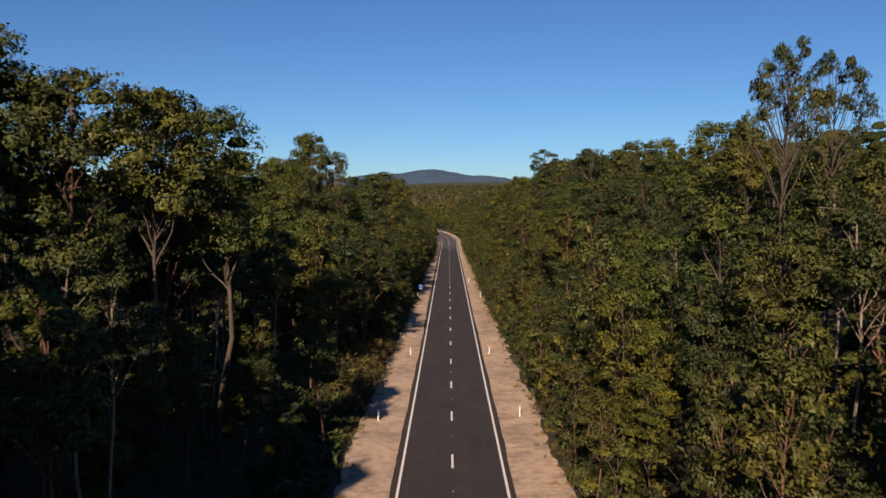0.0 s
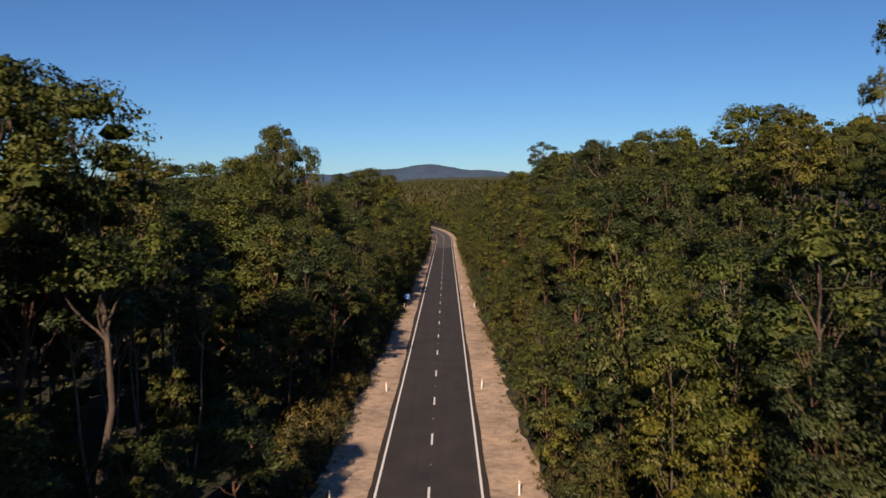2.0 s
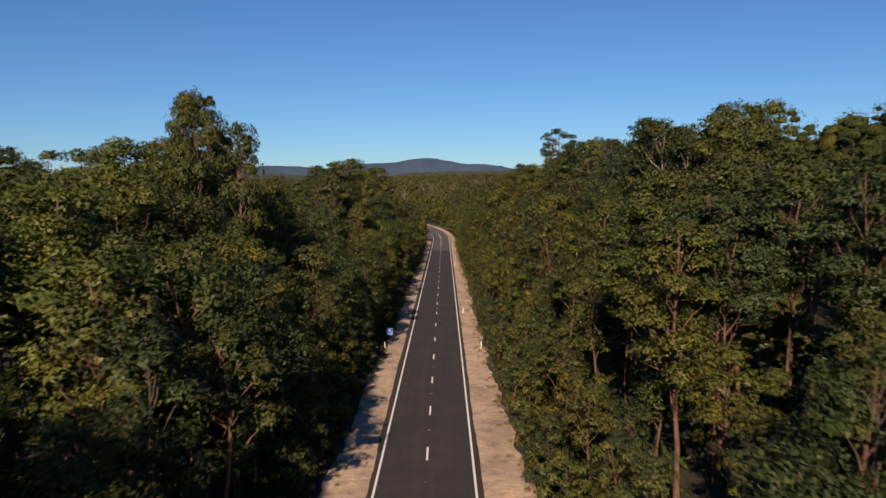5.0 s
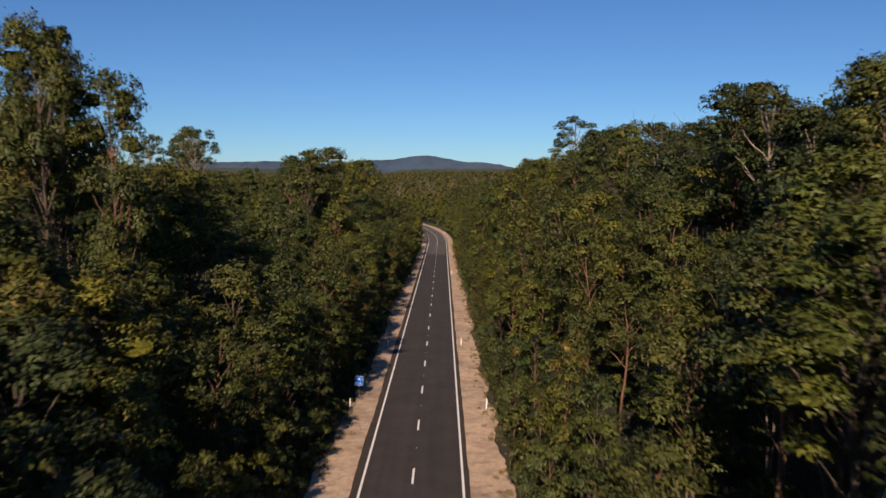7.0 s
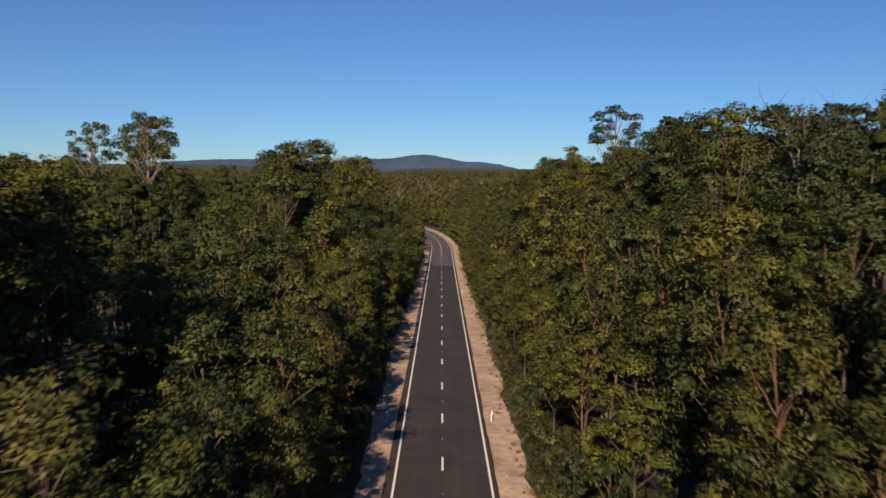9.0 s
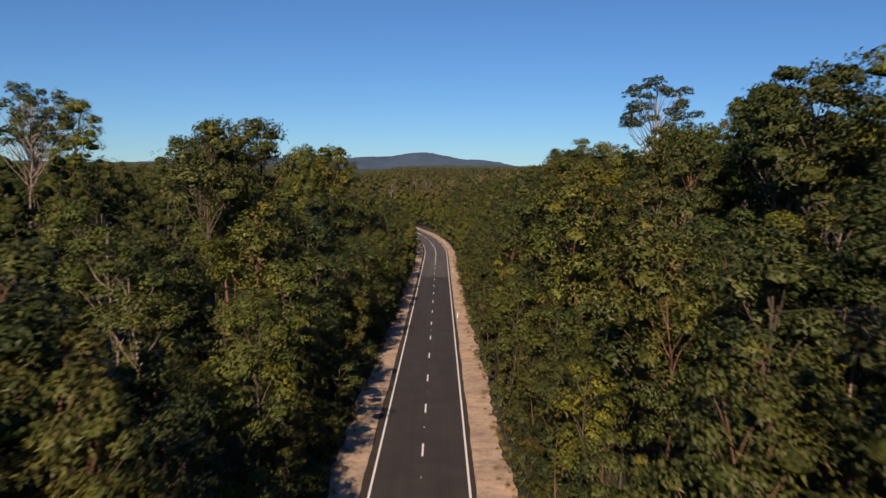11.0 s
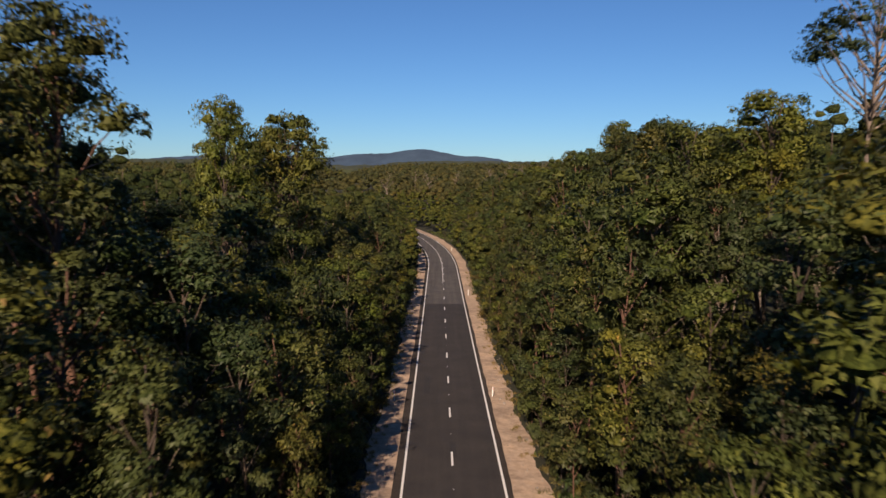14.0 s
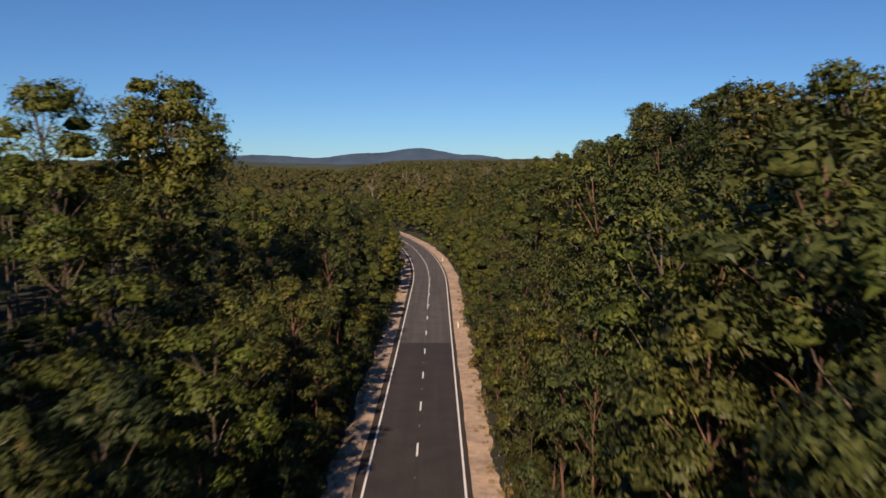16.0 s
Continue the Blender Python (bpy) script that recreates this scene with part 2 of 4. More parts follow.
def tube(points, radii, sides, verts, faces, join=None):
    """Adds a tapered tube along the points to the lists, grown onto the vertex join. Returns its first vertex."""
    base = len(verts)
    pts = [Vector(p) for p in points]
    for i, p in enumerate(pts):
        way = (pts[min(i + 1, len(pts) - 1)] - pts[max(i - 1, 0)]).normalized()
        side = way.cross(Vector((0.31, 0.9, 0.17))).normalized()
        up = side.cross(way)
        for k in range(sides):
            a = 2 * math.pi * k / sides
            verts.append(tuple(p + float(radii[i]) * (side * math.cos(a) + up * math.sin(a))))
    for i in range(len(pts) - 1):
        for k in range(sides):
            a, b = base + i * sides + k, base + i * sides + (k + 1) % sides
            faces.append((a, b, b + sides, a + sides))
    faces.append(tuple(base + (len(pts) - 1) * sides + k for k in range(sides)))
    if join is not None:
        faces.append((join, base, base + 1))
    return base


_g = (1 + 5 ** 0.5) / 2
CORE_V = np.array([(-1, _g, 0), (1, _g, 0), (-1, -_g, 0), (1, -_g, 0), (0, -1, _g), (0, 1, _g), (0, -1, -_g), (0, 1, -_g), (_g, 0, -1), (_g, 0, 1), (-_g, 0, -1), (-_g, 0, 1)]) / 1.9
CORE_F = np.array([(0, 11, 5), (0, 5, 1), (0, 1, 7), (0, 7, 10), (0, 10, 11), (1, 5, 9), (5, 11, 4), (11, 10, 2), (10, 7, 6), (7, 1, 8), (3, 9, 4), (3, 4, 2), (3, 2, 6), (3, 6, 8), (3, 8, 9), (4, 9, 5), (2, 4, 11), (6, 2, 10), (8, 6, 7), (9, 8, 1)])



def lobes(d, c):
    """How far a clump of foliage bulges out in a direction d round its centre c."""
    return 1 + 0.17 * np.sin(4.3 * d[..., 0] + 3 * c[..., 1]) * np.cos(3.7 * d[..., 1] + 2 * c[..., 0]) + 0.13 * np.sin(8 * d[..., 0] + 5 * c[..., 2]) * np.cos(7 * d[..., 1] - 4 * c[..., 0] + 6 * d[..., 2])


def leaves(rng, centres, sizes, count, length, width, droop=0.6, flat=0.7, cap=0.35, scatter=0.42, inside=0.08, outside=1.3):
    """Leaf triangles in tufts, on the upper shell of each tuft and hanging at their tips, and the way that each one faces."""
    n = len(centres) * count
    c = np.repeat(np.asarray(centres, float), count, axis=0)
    s = np.repeat(np.asarray(sizes, float), count)
    d = rng.normal(size=(n, 3))
    d /= np.linalg.norm(d, axis=1)[:, None]
    d[:, 2] = np.where(d[:, 2] < -cap, -d[:, 2], d[:, 2])
    rad = rng.uniform(inside, outside, n) ** 0.5 * lobes(d, c)
    mid = c + d * (s * rad)[:, None] * np.array([1, 1, flat])
    out = d + rng.normal(scale=scatter, size=(n, 3)) + np.array([0, 0, 0.15])
    out /= np.linalg.norm(out, axis=1)[:, None]
    tip = d * 0.35 + np.array([0, 0, -droop]) + rng.normal(scale=0.45, size=(n, 3))
    tip -= out * (tip * out).sum(1)[:, None]
    tip /= np.linalg.norm(tip, axis=1)[:, None] + 1e-6
    side = np.cross(tip, out)
    ln = (length * rng.uniform(0.65, 1.35, n))[:, None]
    wd = (width * rng.uniform(0.7, 1.3, n))[:, None]
    v = np.empty((n, 3, 3))
    v[:, 0] = mid - tip * ln * 0.4 - side * wd * 0.5
    v[:, 1] = mid - tip * ln * 0.3 + side * wd * 0.5
    v[:, 2] = mid + tip * ln * 0.6
    face = d * np.array([1, 1, 0.9]) + np.array([0, 0, 0.25]) + out * 0.35
    face /= np.linalg.norm(face, axis=1)[:, None]
    return v.reshape(-1, 3), np.repeat(face, 3, axis=0)


def sprays(rng, centres, sizes, count, per_spray, length, flat, droop=0.6, width=0.42):
    """The leaves of domed clumps: sprays of a few leaves each all over a clump's lobed upper shell."""
    c, n = np.repeat(np.asarray(centres, float), count, axis=0), len(centres) * count
    r = np.repeat(np.asarray(sizes, float), count)
    d = rng.normal(size=(n, 3))
    d /= np.linalg.norm(d, axis=1)[:, None]
    d[:, 2] = np.where(d[:, 2] < -0.4, -d[:, 2], d[:, 2])
    tall = flat * np.repeat(rng.uniform(0.8, 1.3, len(centres)), count)
    mid = c + d * (r * lobes(d, c) * rng.uniform(0.76, 1.04, n))[:, None] * np.stack([np.ones(n), np.ones(n), tall], 1)
    lv, facing = leaves(rng, mid, r * rng.uniform(0.16, 0.34, n), per_spray, length, length * width, droop=droop, flat=0.85, inside=0.05, outside=1.3)
    hub = d + np.array([0, 0, 0.2]) + rng.normal(scale=0.25, size=(n, 3))
    facing = 0.5 * facing + 0.85 * np.repeat(hub, per_spray * 3, axis=0)
    return lv, facing / np.linalg.norm(facing, axis=1)[:, None]


def masses(rng, centres, sizes, scale, flat, v, f, below=1.0):
    """The packed foliage inside each clump: an uneven lobed lump, drawn in below. Returns points, triangles and the ways they face."""
    c, n = np.asarray(centres, float), len(centres)
    turn = rng.uniform(0, 6.28, n)
    x = v[None, :, 0] * np.cos(turn)[:, None] - v[None, :, 1] * np.sin(turn)[:, None]
    y = v[None, :, 0] * np.sin(turn)[:, None] + v[None, :, 1] * np.cos(turn)[:, None]
    d = np.stack([x, y, np.broadcast_to(v[None, :, 2], x.shape)], -1)
    r = rng.uniform(0.8, 1.15, (n, len(v), 1)) * (np.asarray(sizes, float) * scale)[:, None, None] * lobes(d, c[:, None])[..., None]
    p = d * r * np.array([1, 1, flat])
    p[..., 2] *= np.where(p[..., 2] < 0, below, 1.0)
    away = d / np.linalg.norm(d, axis=2)[:, :, None] + rng.normal(scale=0.22, size=d.shape) + np.array([0, 0, 0.15])
    away /= np.linalg.norm(away, axis=2)[:, :, None]
    return (p + c[:, None]).reshape(-1, 3), (f[None] + np.arange(n)[:, None, None] * len(v)).reshape(-1, 3), away.reshape(-1, 3)


def foliage_mesh(name, lv, facing, lumps, leaf_mat):
    """Leaves and lumps in one mesh, the lumps smooth."""
    lp, lf, ln = lumps
    n, k = len(lv) // 3, len(lf)
    me = mesh_of(name, np.concatenate([lv, lp]), np.concatenate([tri_faces(n), lf + len(lv)]), leaf_mat, True, np.concatenate([facing, ln]))
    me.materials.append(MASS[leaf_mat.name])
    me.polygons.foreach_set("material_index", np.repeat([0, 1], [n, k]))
    return me


def tri_faces(n):
    return np.arange(n * 3, dtype=np.int32).reshape(-1, 3)


def bent(rng, a, b, steps, wobble):
    """Points of a bent line from a to b."""
    a, b = np.asarray(a, float), np.asarray(b, float)
    t = np.linspace(0, 1, steps)[:, None]
    w = np.cumsum(rng.normal(scale=wobble, size=(steps, 3)), axis=0) * np.sin(np.pi * t)
    return a + (b - a) * t + w


def gum_tree(seed, height, crown_from, spread, limbs, clump, count, leaf, stems=1, sides=7, lean=0.016, flat=0.7, core=0.53, round_to=-0.75, loose=0.12):
    """Wood and foliage of one gum tree: stems that fork into rising limbs, and on their ends clumps of leaves that close up into a lobed crown."""
    rng = np.random.default_rng(seed)
    verts, faces, centres, sizes = [], [], [], []
    for s in range(stems):
        turn = seed + s * math.pi + rng.uniform(-0.4, 0.4)
        fan = np.array([math.cos(turn), math.sin(turn)]) * spread * 0.45 * (stems > 1)
        tall = height * (1 - 0.1 * s)
        top = np.array([*(fan + rng.normal(scale=lean * height, size=2)), tall - 0.7 * clump])
        stem = bent(rng, (fan[0] * 0.1, fan[1] * 0.1, -0.4), top, 9, 0.009 * height)
        r0 = 0.0085 * height * rng.uniform(0.85, 1.15) / stems ** 0.5
        foot = tube(stem, list(np.linspace(r0, r0 * 0.22, 9) * np.array([1.35] + [1] * 8)), sides, verts, faces, 0 if s else None)
        n = max(4, limbs // stems)
        wide, half = spread / (1.25 if stems > 1 else 1), 0.5 * tall * (1 - crown_from)
        for k in range(n):
            up = 0.97 - (0.97 - round_to) * (k + rng.uniform(0.1, 0.9)) / n
            a = k * 2.4 + rng.uniform(-0.5, 0.5) + seed
            size = clump * rng.uniform(0.6, 1.3) * (1 - 0.2 * abs(up))
            r = math.sqrt(max(0.0, 1 - up * up)) * max(0.2, wide - 0.35 * size) * rng.uniform(1 - 2 * loose, 1 + loose)
            z = tall - half + up * max(0.2, half - 0.6 * size) + rng.normal(scale=loose * half * 0.5)
            i = min(7.6, max(8 * crown_from * 0.85, 8 * (z - 0.5 * r - 0.06 * height) / tall))
            root = stem[int(i)] + (stem[int(i) + 1] - stem[int(i)]) * (i - int(i))
            end = np.array([root[0] + math.cos(a) * r, root[1] + math.sin(a) * r, min(z, tall - 0.95 * size)])
            limb = bent(rng, root, end, 6, 0.05 * r)
            rl = r0 * (0.42 - 0.02 * i) + 0.014
            fork = tube(limb, list(np.linspace(rl, rl * 0.3, 6)), 4, verts, faces, foot + int(i) * sides)
            centres.append(end), sizes.append(size)
            b = limb[rng.integers(1, 5)]
            tube([b, b + rng.normal(size=3) * (0.6, 0.6, 0.3) * size + (0, 0, 0.4 * size)], [rl * 0.45, 0.01], 3, verts, faces, fork + 4)
    outer = sprays(rng, centres, sizes, count, 7, leaf * 1.1, flat, width=0.52)
    inner = leaves(rng, centres, np.array(sizes) * 0.9, 34, 0.26 * clump, 0.13 * clump, flat=flat, inside=0.1, outside=0.8)
    lv, facing = np.concatenate([outer[0], inner[0]]), np.concatenate([outer[1], inner[1]])
    heart = np.array([0, 0, height - 0.6 * height * (1 - crown_from)])
    dome = (lv - heart) / np.array([spread, spread, 0.6 * height * (1 - crown_from)])
    facing = facing + 0.4 * dome / (np.linalg.norm(dome, axis=1)[:, None] + 0.2)
    facing /= np.linalg.norm(facing, axis=1)[:, None]
    return np.array(verts), faces, lv, facing, masses(rng, centres, sizes, core, flat, CORE_V, CORE_F, below=0.5)


def tree_kind(name, label, seed, wood, leaf_mat, category="tree", **spec):
    """A pattern tree: an Empty at its base with a trunk and a crown; its copies are placed in the forest."""
    v, f, lv, facing, packed = gum_tree(seed, **spec)
    root = new(name)
    tagged(root, label, category, "gum trees along the road")
    trunk = new("trunk", mesh_of("trunk", v, f, wood, True))
    trunk.parent = root
    crown = new("crown", foliage_mesh("crown", lv, facing, packed, leaf_mat))
    crown.parent = root
    root["height"] = spec["height"]
    return root


# ---- lie of the land ----
def road_z(y):
    """Height of the road: it falls from behind the start, and levels out before the bend."""
    y = np.asarray(y, float)
    u = np.clip(y, -60, 300) / 100
    z = -3.034 * u + 0.916 * u ** 2 - 0.466 * u ** 3 + 0.081 * u ** 4
    z = z + np.minimum(y + 60, 0) * -0.045
    return z - 0.012 * np.clip(y - 300, 0, 60)


BEND_FROM, BEND_RADIUS = 338.0, 520.0


def road_x(y):
    """Centre of the road: straight, then a long bend to the left."""
    d = np.clip(np.asarray(y, float) - BEND_FROM, 0, 300)
    return -(BEND_RADIUS - np.sqrt(BEND_RADIUS ** 2 - d ** 2))


def smooth(a, b, x):
    t = np.clip((np.asarray(x, float) - a) / (b - a), 0, 1)
    return t * t * (3 - 2 * t)


def ground_z(x, y):
    """The forest floor: level on the left, a slope on the right, and a long rise beyond the valley."""
    x, y = np.asarray(x, float), np.asarray(y, float)
    d = x - road_x(y)
    z = road_z(np.minimum(y, 460)) - 0.12
    r, l = np.maximum(d - 9, 0), np.maximum(-d - 9, 0)
    z = z + (0.14 * np.minimum(r, 60) + 0.015 * np.clip(r - 60, 0, 200)) * (1 - 0.55 * smooth(300, 560, y))
    z = z + 4.6 * smooth(3, 30, r) * smooth(255, 320, y) * (1 - 0.55 * smooth(420, 540, y))
    z = z + 3.5 * smooth(12, 35, l) * smooth(190, 240, y) * (1 - smooth(320, 400, y))
    z = z - 1.5 * smooth(0, 12, l) + 0.035 * np.clip(l - 20, 0, 200)
    z = z + 17 * smooth(470, 1300, y) + 10 * smooth(1300, 2600, y) * np.sin(x / 420)
    return z + 0.5 * np.sin(x * 0.11 + 1) * np.sin(y * 0.09) * smooth(10, 25, np.abs(d))


def sheet(name, xs, ys, height, mat):
    gx, gy = np.meshgrid(xs, ys)
    v = np.stack([gx, gy, height(gx, gy)], -1).reshape(-1, 3)
    w = len(xs)
    i = (np.arange(len(ys) - 1)[:, None] * w + np.arange(w - 1)[None]).ravel()
    return new(name, mesh_of(name, v, np.stack([i, i + 1, i + w + 1, i + w], 1), mat, True))


def strip(name, ys, left, right, lift, mat, crossfall=0.0):
    """A band along the road between two offsets from its centre (numbers, or one for each y)."""
    ys = np.asarray(ys, float)
    left, right = left * np.ones_like(ys), right * np.ones_like(ys)
    cols = np.linspace(0, 1, 5)
    off = left[:, None] + (right - left)[:, None] * cols[None]
    x = road_x(ys)[:, None] + off
    z = road_z(ys)[:, None] + lift - crossfall * np.abs(off)
    v = np.stack([x, ys[:, None] * np.ones_like(x), z], -1).reshape(-1, 3)
    i = (np.arange(len(ys) - 1)[:, None] * 5 + np.arange(4)[None]).ravel()
    return new(name, mesh_of(name, v, np.stack([i, i + 1, i + 6, i + 5], 1), mat, True))


xs = np.concatenate([-np.geomspace(4000, 130, 26), np.arange(-120, 121, 3.0), np.geomspace(130, 4000, 26)])
ys = np.concatenate([np.arange(-700, -200, 40.0), np.arange(-200, 560, 5.0), np.geomspace(570, 4800, 60)])
tagged(sheet("ground", xs, ys, ground_z, LITTER), "forest floor of leaf litter and twigs, darkened for the shade under the trees", "ground", kind="structure")

ry = np.arange(-200, 620, 2.0)
JOINT = 281.2
tagged(strip("road", np.append(ry[ry < JOINT], JOINT), -3.66, 3.66, 0.0, ASPHALT, 0.015), "dark newly laid asphalt road with two lanes", "road", kind="structure")
tagged(strip("road_worn", np.insert(ry[ry > JOINT], 0, JOINT), -3.66, 3.66, -0.004, ASPHALT_OLD, 0.015), "older, paler grey asphalt of the bend", "road", kind="structure")


def edge_noise(ys, seed, amp):
    return np.array([amp * (noise.noise((y * 0.13, seed, 0)) + 0.6 * noise.noise((y * 0.5, seed, 3)) + 0.3 * noise.noise((y * 1.7, seed, 7))) for y in ys])


def verge(y):
    """Distance from the road's centre to the outer edge of the sandy shoulder."""
    return np.interp(y, [-60, 20, 80, 120, 180, 240, 300, 400], [7.7, 7.5, 6.9, 6.4, 6.7, 6.0, 6.1, 6.6])


fy = np.arange(-200, 620, 0.6)
for side, seed in ((-1, 2.5), (1, 8.5)):
    outer = side * (verge(fy) + edge_noise(fy, seed, 0.55))
    inner = side * 3.4
    a, b = (outer, inner) if side < 0 else (inner, outer)
    tagged(strip("shoulder", fy, a, b, -0.075, SAND), "pale sandy gravel shoulder with wheel marks", "road shoulder", kind="structure")
    rim = side * (3.97 + 0.2 * (side < 0) * smooth(40, 100, fy) + edge_noise(fy, seed + 5, 0.10))
    a, b = (rim, side * 3.5) if side < 0 else (side * 3.5, rim)
    tagged(strip("seal_edge", fy, a, b, -0.066, SEAL_EDGE), "brown crumbling edge of the road seal", "road edge", kind="structure")

# ---- paint on the road ----
road = bpy.data.objects["road"]
road_worn = bpy.data.objects["road_worn"]


def line(name, ys, offset, width, parent):
    ob = strip(name, ys, offset - width / 2, offset + width / 2, 0.005, PAINT, 0.015)
    ob.parent = parent
    return ob


for side in (-1, 1):
    line("edge_line", ry, side * 3.5, 0.17, road)
for k in range(-16, 26):
    c = 12.0 * k
    line("lane_dash", np.linspace(c - 1.5, c + 1.5, 4), 0.0, 0.16, road if c < JOINT else road_worn)
line("barrier_line", np.arange(308, 560, 2.0), -0.10, 0.11, road_worn)
for k in range(26, 46):
    line("lane_dash", np.linspace(12.0 * k - 1.5, 12.0 * k + 1.5, 4), 0.12, 0.11, road_worn)

# ---- hills on the skyline ----
def hill_height(x, y):
    h = 92 * np.exp(-((x + 105) / 185) ** 2) + 70 * np.exp(-((x + 400) / 200) ** 2) + 52 * np.exp(-((x + 800) / 300) ** 2)
    h = h + 62 * np.exp(-((x + 1250) / 420) ** 2) + 72 * np.exp(-((x - 230) / 260) ** 2) + 40 * np.exp(-((x + 2200) / 600) ** 2)
    ripple = np.array([noise.noise((a * 0.012, 1.0, 0)) + 0.5 * noise.noise((a * 0.04, 2.0, 0)) + 0.5 * noise.noise((a * 0.12, 4.0, 0)) for a in x.ravel()]).reshape(x.shape)
    return (h + 4.2 * ripple + 16) * (1 - smooth(0, 420, np.abs(y - 4250)))


tagged(sheet("distant_hill", np.arange(-3000, 2400, 12.0), np.linspace(3830, 4670, 30), hill_height, HILL), "wooded hills far behind the forest, blue-grey haze in their colour", "hill", kind="structure")

# ---- the forest ----
TALL = [tree_kind("gum_tree", ("tall grey-barked gum with an open olive crown", "tall red-barked gum with a deep olive crown", "forked pale-barked gum with dark green foliage", "straight grey gum with rounded olive clumps", "forked red gum with dense green foliage")[i],
                  11 + i, (BARK_GREY, BARK_RED, BARK_PALE, BARK_GREY, BARK_RED)[i], (LEAF, LEAF, LEAF_DEEP, LEAF_FRESH, LEAF_DEEP)[i],
                  height=24.0, crown_from=(0.52, 0.38, 0.54, 0.44, 0.45)[i], spread=(3.4, 2.8, 3.6, 2.8, 3.2)[i], limbs=(19, 21, 22, 20, 24)[i], clump=(1.65, 1.55, 1.5, 1.55, 1.5)[i], count=66, leaf=0.23, stems=(1, 1, 2, 1, 2)[i], round_to=(-0.35, -0.8, -0.4, -0.7, -0.6)[i], loose=(0.14, 0.12, 0.16, 0.12, 0.14)[i]) for i in range(5)]
EMERGENT = [tree_kind("gum_tree", ("towering pale-limbed gum with an open umbrella crown", "towering grey gum with wispy tufts on bare fanned limbs")[i],
                      71 + i, (BARK_PALE, BARK_GREY)[i], (LEAF_DEEP, LEAF)[i], height=30.0, crown_from=0.64, spread=5.4, limbs=30, clump=1.2, count=44, leaf=0.22, flat=0.7, core=0.34, round_to=-0.3, loose=0.22) for i in range(2)]
MIDDLE = [tree_kind("young_gum_tree", ("slender red-stemmed gum with drooping green leaves", "slender grey gum with deep green foliage", "slim gum with a high olive crown", "grey-stemmed gum with fresh yellow-green leaves", "thin red-stemmed gum with a narrow crown")[i],
                    31 + i, (BARK_RED, BARK_GREY, BARK_RED, BARK_GREY, BARK_RED)[i], (LEAF, LEAF_DEEP, LEAF, LEAF_FRESH, LEAF)[i],
                    height=14.0, crown_from=(0.26, 0.18, 0.4, 0.24, 0.34)[i], spread=(1.9, 1.75, 2.3, 2.1, 1.7)[i], limbs=(14, 15, 13, 14, 14)[i], clump=(1.2, 1.15, 1.25, 1.25, 1.1)[i], count=48, leaf=0.19, flat=0.85, round_to=(-0.8, -0.9, -0.5, -0.8, -0.8)[i]) for i in range(5)]
YOUNG = [tree_kind("sapling", ("fresh green sapling at the edge of the shoulder", "olive gum sapling beside the road", "dark green sapling beside the road", "bushy olive sapling beside the road")[i],
                   51 + i, (BARK_RED, BARK_GREY, BARK_RED, BARK_GREY)[i], (LEAF_FRESH, LEAF, LEAF_DEEP, LEAF)[i], category="sapling",
                   height=7.0, crown_from=(0.2, 0.1, 0.26, 0.08)[i], spread=(1.35, 1.55, 1.25, 1.7)[i], limbs=9, clump=0.8, count=26, leaf=0.18, sides=5, flat=0.95, round_to=-0.9) for i in range(4)]

FAR = [tree_kind("bushy_gum_tree", ("gum with a rounded olive crown beside the bend", "red-barked gum with a deep green crown beside the bend", "pale-barked gum with a high crown beside the bend")[i],
                 81 + i, (BARK_GREY, BARK_RED, BARK_PALE)[i], (LEAF, LEAF_DEEP, LEAF_FRESH)[i], height=18.0, crown_from=(0.42, 0.34, 0.5)[i], spread=(2.9, 2.5, 3.1)[i], limbs=13, clump=1.5, count=22, leaf=0.32, sides=5, flat=0.75, round_to=(-0.5, -0.8, -0.3)[i]) for i in range(3)]
rng = np.random.default_rng(7)
taken = {}


def free(x, y, gap):
    i, j = int(x // 8), int(y // 8)
    return all((x - a) ** 2 + (y - b) ** 2 > gap * gap for u in (-1, 0, 1) for w in (-1, 0, 1) for a, b in taken.get((i + u, j + w), ()))


def take(x, y):
    taken.setdefault((int(x // 8), int(y // 8)), []).append((x, y))


def plant(pattern, x, y, tall, girth=1.0):
    take(x, y)
    s = tall / pattern["height"]
    w = s * girth
    return pattern, Matrix.Translation((x, y, float(ground_z(x, y)) - 0.05)) @ Matrix.Rotation(rng.uniform(0, 6.28), 4, "Z") @ Matrix.Diagonal((w, w, s, 1))


planted = []
# tall trees that stand out of the canopy: x, y, height of the top over the datum
SKYLINE = [(-20.6, -1, 25.6), (-22.6, 5.2, 26.3), (-17.3, 2.5, 24.6), (-27, -8, 28.2), (-22.7, -6.5, 26.2), (-31, 4, 27), (-24.0, 81, 28.4), (-20.6, 83.6, 25.4), (-26.5, 87, 28.6), (-35, 64, 22.4), (-25, 31, 22.2),
           (-66, 240, 30.6), (-22.7, 178, 23.5), (-19.2, 186.3, 24.2), (-20.2, 213.8, 21.9), (-19.7, 243.2, 23.0), (-33, 205, 23), (-24, 232, 21.4), (-23, 252, 21.8), (-27, 196, 22.4),
           (36, 54, 27.8), (40, 126, 27.4), (28, 101, 26.8), (33, 168, 26.6), (27.7, 248, 23.2), (30, 283, 24.4), (51, 375, 31),
           (34, 88, 27.5), (29, 79, 25.5), (41, 99, 28.5), (36, 41, 26.2), (44, 62, 29), (22.5, 219, 20.8), (25.5, 224, 20.2), (20.5, 226, 20.6)]
